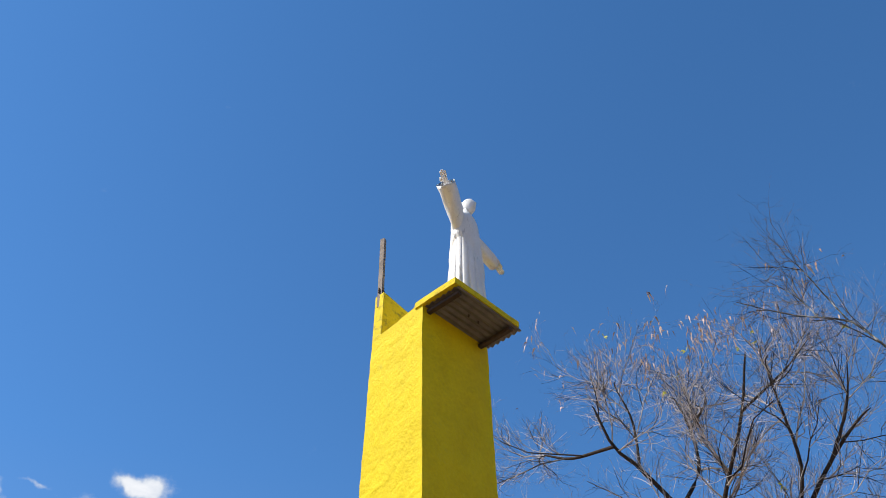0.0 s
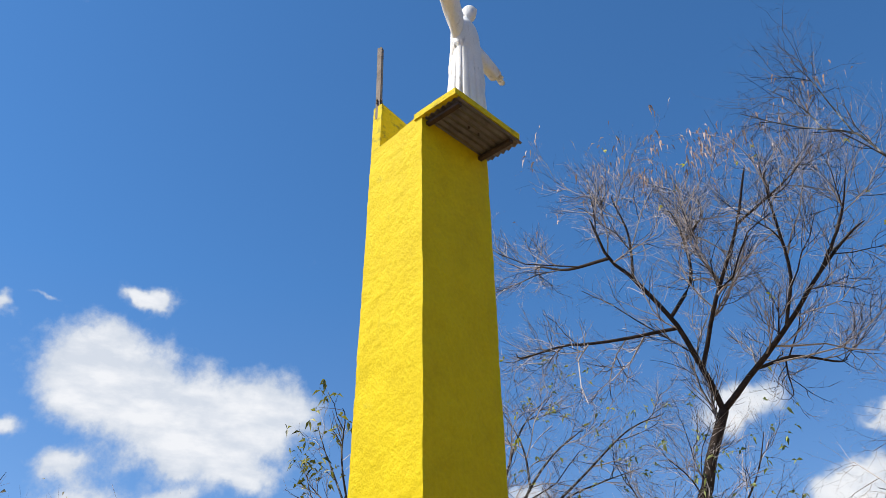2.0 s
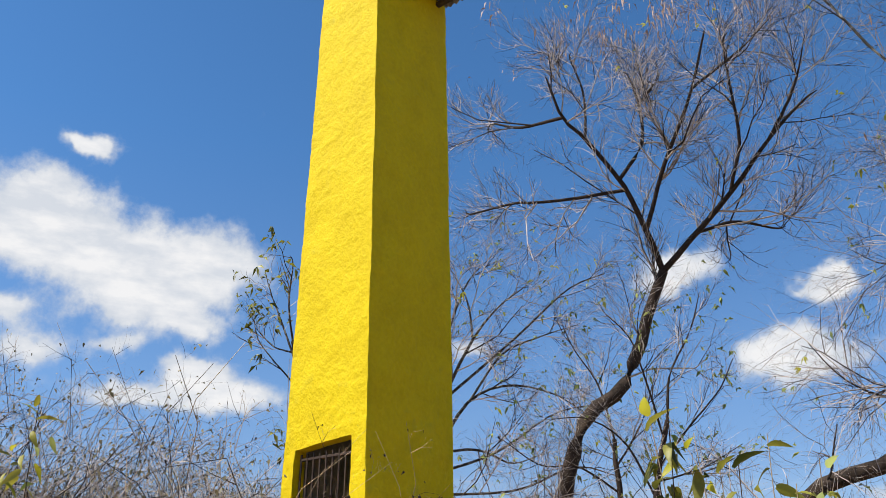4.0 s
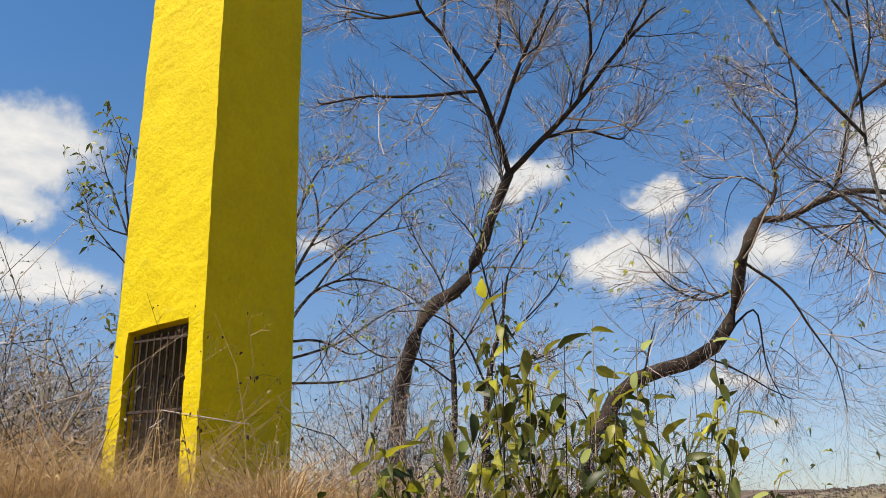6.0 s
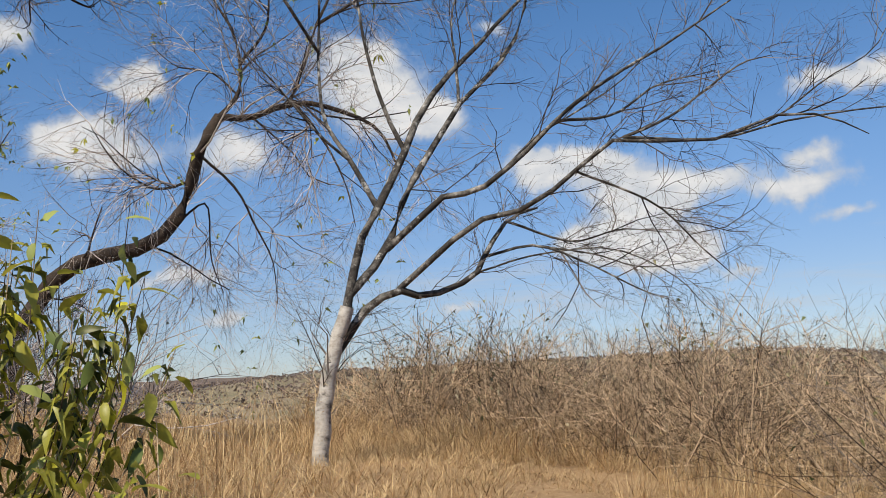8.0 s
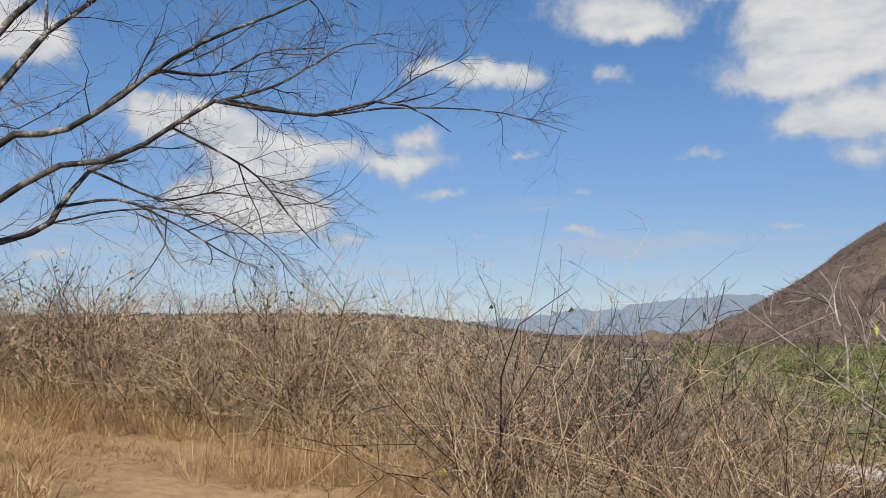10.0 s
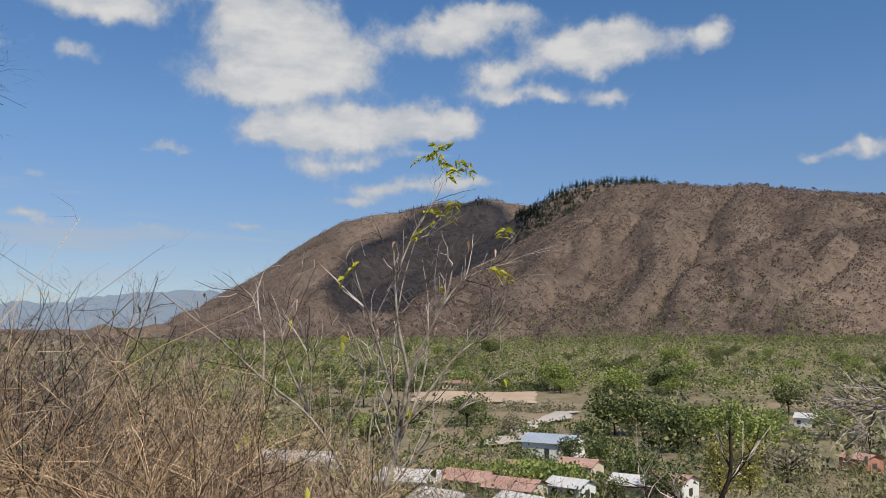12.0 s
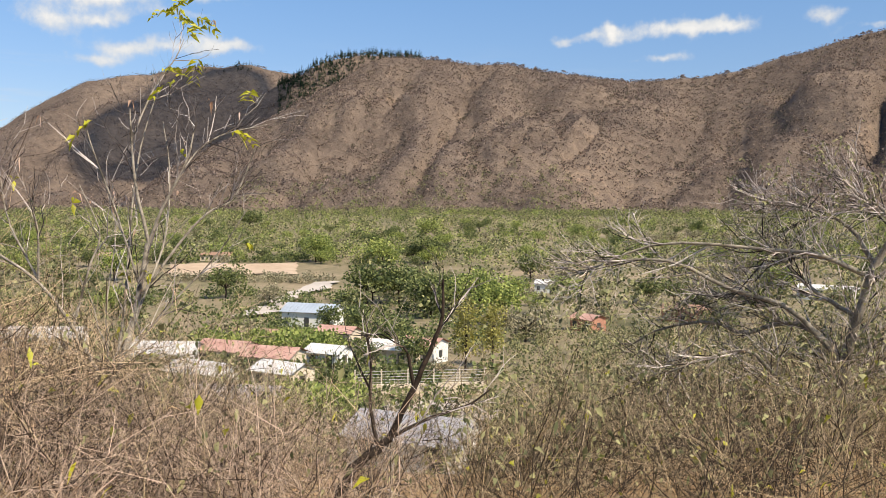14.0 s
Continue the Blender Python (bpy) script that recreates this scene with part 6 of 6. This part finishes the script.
def house(az, dist, turn, ln, dp, h, roof, wall):
    p = polar(az, dist)
    z = float(ground_z(p.x, p.y))
    words = {"roof_grey": "grey", "roof_blue": "blue-grey", "roof_white": "pale zinc", "roof_red": "faded red", "roof_rust": "rusty brown"}[roof]
    tone = {"wall_white": "white", "wall_cream": "cream", "wall_brick": "brick"}[wall]
    root = thing("house", (p.x, p.y, z), f"small {tone}-walled house with {words} metal roof", "house", "houses in the valley", -(az + turn))
    rise = dp * 0.16

    def add(name, bm, mat, parent=root, label=""):
        return part(name, bm, M[mat], parent, label)

    for nm, lo, hi in (("wall", (-ln / 2, -dp / 2, -1.5), (ln / 2, -dp / 2 + 0.18, h)), ("wall", (-ln / 2, dp / 2 - 0.18, -1.5), (ln / 2, dp / 2, h)),
                       ("wall", (-ln / 2, -dp / 2 + 0.18, -1.5), (-ln / 2 + 0.18, dp / 2 - 0.18, h)), ("wall", (ln / 2 - 0.18, -dp / 2 + 0.18, -1.5), (ln / 2, dp / 2 - 0.18, h))):
        bm = bmesh.new()
        box(bm, lo, hi)
        add(nm, bm, wall)
    for s in (-1, 1):
        bm = bmesh.new()
        n = max(8, int(ln * 3))
        prev = None
        for i in range(n + 1):
            x = -ln / 2 - 0.35 + (ln + 0.7) * i / n
            d = 0.03 * (i % 2)
            row = [bm.verts.new((x, y, zz + d + t)) for y, zz, t in ((0, h + rise + 0.05, 0.0), (s * (dp / 2 + 0.45), h - 0.10, 0.0), (s * (dp / 2 + 0.45), h - 0.10, 0.05), (0, h + rise + 0.05, 0.05))]
            if prev:
                for k in range(4):
                    bm.faces.new((prev[k], prev[(k + 1) % 4], row[(k + 1) % 4], row[k]))
            prev = row
        add("roof", bm, roof)
    for s in (-1, 1):
        bm = bmesh.new()
        x0 = s * (ln / 2 - 0.09)
        tri = [[bm.verts.new((x0 + o, y, zz)) for y, zz in ((-dp / 2, h), (dp / 2, h), (0, h + rise))] for o in (-0.09, 0.09)]
        bm.faces.new(tri[0])
        bm.faces.new(tri[1][::-1])
        for k in range(3):
            bm.faces.new((tri[0][k], tri[0][(k + 1) % 3], tri[1][(k + 1) % 3], tri[1][k]))
        add("gable", bm, wall)
    for side in (-1, 1):
        y = side * (dp / 2)
        spots = np.linspace(-ln / 2 + 1.1, ln / 2 - 1.1, max(2, int(ln / 2.6)))
        for i, x in enumerate(spots):
            bm = bmesh.new()
            door = i == len(spots) // 2 and side < 0
            lo, hi = (0.0, 2.0) if door else (0.9, 1.9)
            box(bm, (x - 0.45, min(y, y + side * 0.03), lo), (x + 0.45, max(y, y + side * 0.03), hi))
            win = add("door" if door else "window", bm, "opening")
            bm = bmesh.new()
            box(bm, (x - 0.55, min(y, y + side * 0.09), lo - 0.1), (x + 0.55, max(y, y + side * 0.09), lo - 0.02))
            add("sill", bm, wall, win)
    for side in (-1, 1):
        bm = bmesh.new()
        x = side * ln / 2
        box(bm, (min(x, x + side * 0.03), -0.5, 0.9), (max(x, x + side * 0.03), 0.5, 1.8))
        add("window", bm, "opening")
    return root


for row in HOUSES:
    house(*row)


def sheet(name, corners, mat, label, category, lift=0.25, n=24):
    """A patch of the ground with its own cover, laid just above the soil."""
    (a, b, c, d) = [polar(*q) for q in corners]
    v = []
    for i in range(n + 1):
        for j in range(n + 1):
            p = a.lerp(b, i / n).lerp(d.lerp(c, i / n), j / n)
            p += Vector((float(waves(p.x / 9, p.y / 9, 3, 41)), float(waves(p.x / 9, p.y / 9, 3, 42)), 0)) * 2.2
            v.append((p.x, p.y, float(ground_z(p.x, p.y)) + lift))
    f = [(i * (n + 1) + j, (i + 1) * (n + 1) + j, (i + 1) * (n + 1) + j + 1, i * (n + 1) + j + 1) for i in range(n) for j in range(n)]
    ob = solid(name, mesh_from(name, v, np.array(f), True), M[mat])
    for p in ob.data.polygons:
        if p.normal.z < 0:
            p.flip()
    return tagged(ob, label, category, kind="structure")


sheet("sports_field", ((130.0, 330), (138.4, 342), (138.4, 292), (130.2, 280)), "sand", "bare sandy playing field", "field", 0.5)
sheet("road", ((139.6, 262), (141.0, 262), (136.2, 172), (133.6, 166)), "road", "pale dusty road through the village", "road", 0.7)
sheet("yard", ((128, 84), (140, 84), (139, 52), (128, 50)), "sand", "reddish bare earth yard", "ground", 0.15)
sheet("yard", ((138.8, 84), (151.6, 86), (151.4, 74), (139.2, 70)), "road", "pale swept yard behind the grey roof", "ground", 0.2)

house_xy = np.array([polar(h[0], h[1]).to_tuple() for h in HOUSES])
planted = 0
while planted < 330:
    az, dist = tree_gen.uniform(117, 182), 95 + 520 * tree_gen.random() ** 0.8
    p = polar(az, dist)
    if np.min(np.hypot(house_xy[:, 0] - p.x, house_xy[:, 1] - p.y)) < 9:
        continue
    # keep the field, the road and the open yards clear, and sight lines to the roofs
    if (127.5 < az < 141 and 225 < dist < 330) or (132 < az < 142 and 140 < dist < 265) or (az < 152 and dist < 135) or (az < 149 and dist < 170 and tree_gen.random() < 0.6):
        continue
    s = tree_gen.uniform(0.55, 1.05) * (0.8 if dist < 200 else 1.1)
    kind = int(tree_gen.choice(4, p=[0.22, 0.34, 0.26, 0.18]))
    plant(kind, az, dist, (s, s * tree_gen.uniform(0.8, 1.1)), tree_gen.uniform(0, 360))
    planted += 1
for k in KINDS:
    for o in (*k.children_recursive, k):
        bpy.data.objects.remove(o)


def woods(name, seed, count, az, dist, size, blades, mat, label, up=0.6, lift=0.45, keep=None, blade=1.0, shell=0.25):
    """Far trees or scrub nobody could count: tufts of leaf sprays on the ground."""
    gen = np.random.default_rng(seed)
    b = scatter(gen, count, az, dist, keep)
    s = gen.uniform(*size, len(b))
    d = gen.normal(size=(len(b), blades, 3)) * (1, 1, 0.6) + (0, 0, up)
    d /= np.linalg.norm(d, axis=-1, keepdims=True)
    at = b[:, None] + d * (s[:, None, None] * gen.uniform(shell, 0.95, (len(b), blades, 1))) + np.array([0, 0, 1]) * (s[:, None, None] * lift)
    ln = (s[:, None] * blade * gen.uniform(0.5, 1.0, (len(b), blades))).ravel()
    v, f = rhombs(at.reshape(-1, 3), d.reshape(-1, 3), ln, ln * 0.9, gen, 0.1, True)
    ob = solid(name, mesh_from(name, v, f), M[mat])
    return tagged(ob, label, "woods", kind="stuff")


def open_land(a, r, x, y):
    return ~((a > 127.5) & (a < 141) & (r > 225) & (r < 335)) & ~((a > 132) & (a < 142) & (r > 140) & (r < 270))


woods("far_woods", 81, 800, (112, 186), (330, 900), (2.2, 4.6), 80, "foliage", "dark green far trees in the valley", 0.35, lift=0.7, shell=0.6, keep=open_land, blade=0.27)
woods("far_woods", 82, 1300, (112, 186), (330, 890), (2.2, 4.6), 80, "foliage_light", "green far trees in the valley", 0.35, lift=0.7, shell=0.6, keep=open_land, blade=0.27)
woods("far_woods", 83, 2300, (112, 182), (150, 980), (2.4, 5.8), 72, "scrub_leaf", "olive dry trees and scrub in the valley", 0.35, lift=0.6, shell=0.6, blade=0.27, keep=lambda a, r, x, y: open_land(a, r, x, y) & ((r > 150) | (a > 150)))
woods("hill_scrub", 84, 50000, (117, 180), (860, 1530), (1.3, 3.4), 4, "scrub", "leafless brown scrub covering the mountains", 0.9, 0.2)


def in_gully(a, r, x, y):
    h = 26.0
    bowl = ground_z(x + h, y) + ground_z(x - h, y) + ground_z(x, y + h) + ground_z(x, y - h) - 4 * ground_z(x, y)
    return (bowl > 1.6) & (waves(x / 60, y / 60, 3, 17) > -0.3)


woods("gully_scrub", 93, 30000, (117, 180), (870, 1530), (1.2, 3.2), 4, "scrub_dark", "darker scrub in the gullies of the mountains", 0.8, 0.2, keep=in_gully)
woods("hill_scrub", 85, 15000, (114, 148), (1500, 2360), (1.8, 4.0), 4, "scrub", "leafless brown scrub on the farther mountain", 0.9, 0.2)
woods("hill_scrub", 86, 3500, (50, 112), (60, 900), (1.0, 2.4), 8, "scrub", "dry brown scrub on the low hills", 0.9, 0.3)
woods("slope_scrub", 87, 1500, (118, 190), (34, 150), (0.9, 2.2), 70, "scrub_leaf", "olive-green scrub on the lower slope", 0.7, 0.3, blade=0.25, keep=lambda a, r, x, y: (a > 152) | (r < 42) | ((a < 124)))
woods("crest_trees", 88, 110, (143, 178), (1475, 1515), (1.6, 3.6), 22, "scrub", "scattered bare trees along the mountain crest", 0.7, 1.0)


def on_pine_ridge(a, r, x, y):
    return (a < 142.6 + 0.6 * wave(a * 1.3, r / 60, 6)) | (r > 1735)


def pines(name, seed, count, az, dist, tall, label, keep=None):
    """Narrow conifers on a far ridge: whorls of drooping sprays round a stem."""
    gen = np.random.default_rng(seed)
    b = scatter(gen, count, az, dist, keep)
    h = gen.uniform(*tall, len(b))
    t = np.linspace(0.12, 1.0, 9)
    g = gen.uniform(0, 2 * np.pi, (len(b), 9, 5))
    d = np.stack([np.cos(g), np.sin(g), np.full(g.shape, -0.15)], -1)
    at = np.repeat((b[:, None] + np.array([0, 0, 1.0]) * (h[:, None] * t)[..., None])[:, :, None], 5, 2)
    ln = np.repeat((h[:, None] * (0.07 + 0.20 * (1 - t)))[:, :, None], 5, 2) * gen.uniform(0.6, 1.2, g.shape)
    v, f = rhombs(at.reshape(-1, 3), d.reshape(-1, 3), ln.ravel(), ln.ravel() * 0.7, gen, 0.1, True)
    ob = solid(name, mesh_from(name, v, f), M["pine"])
    return tagged(ob, label, "woods", kind="stuff")


pines("pine_stand", 89, 900, (137.0, 146.5), (1655, 1790), (7, 17), "dark pines along the mountain ridge", on_pine_ridge)
pines("pine_stand", 94, 60, (128, 136), (2300, 2370), (8, 14), "few dark pines on the farther crest")
woods("garden_shrubs", 90, 620, (122, 152), (58, 230), (0.8, 2.3), 60, "foliage", "green garden shrubs between the houses", 0.5, 0.3, blade=0.35)
woods("garden_shrubs", 91, 420, (120, 152), (50, 140), (0.6, 1.6), 60, "foliage_dry", "dry shrubs between the houses", 0.5, 0.3, blade=0.3)
woods("garden_shrubs", 95, 130, (127.5, 141), (262, 282), (0.8, 2.4), 60, "foliage_dry", "dry hedge shrubs along the playing field", 0.5, 0.3, blade=0.35)
woods("garden_shrubs", 96, 90, (127.5, 141), (340, 362), (1.5, 3.4), 60, "foliage", "green hedge behind the playing field", 0.5, 0.3, blade=0.35)
woods("garden_shrubs", 97, 150, (132.5, 141), (109, 124), (1.2, 2.8), 120, "foliage_light", "tall light green banana-like plants between the roofs", 0.8, 0.5, blade=0.22)
woods("garden_shrubs", 98, 200, (128, 148), (90, 103), (0.8, 2.0), 60, "foliage", "dark garden shrubs before the houses", 0.6, 0.4, blade=0.35)
woods("garden_shrubs", 92, 170, (130, 143), (58, 84), (0.8, 2.2), 100, "foliage_light", "light green banana-like garden plants", 0.8, 0.4, blade=0.26)


def wire_fence(az0, az1, dist, label):
    """A low pale wall with posts and five wires above it."""
    a, b = polar(az0, dist), polar(az1, dist * 1.03)
    z = float(ground_z((a.x + b.x) / 2, (a.y + b.y) / 2)) + 0.3
    root = thing("wire_fence", ((a.x + b.x) / 2, (a.y + b.y) / 2, z), label, "fence")
    inv = root.matrix_world.inverted()
    along = (b - a).normalized()
    turn = Matrix.Translation(Vector((a.x, a.y, z))) @ Matrix((along, Vector((-along.y, along.x, 0)), Vector((0, 0, 1)))).transposed().to_4x4()
    ln = (b - a).length
    bm = bmesh.new()
    box(bm, (0, -0.12, -1.6), (ln, 0.12, 0.9), turn, 0.03)
    made = [part("wall", bm, M["wall_cream"], root, "low pale rendered wall")]
    for k in range(6):
        bm = bmesh.new()
        x = 0.1 + (ln - 0.2) * k / 5
        box(bm, (x - 0.07, -0.07, 0.9), (x + 0.07, 0.07, 2.5), turn, 0.02)
        made.append(part("post", bm, M["wall_cream"], root))
    for k in range(5):
        p0, p1 = turn @ Vector((0, -0.08, 1.1 + 0.3 * k)), turn @ Vector((ln, -0.08, 1.1 + 0.3 * k))
        made.append(part("wire", bar_bm([(p0, p1)], 0.022), M["roof_white"], root))
    for o in made:
        o.matrix_parent_inverse = inv
    return root


wire_fence(142.3, 151.2, 90, "low pale wall with posts and strung wires")
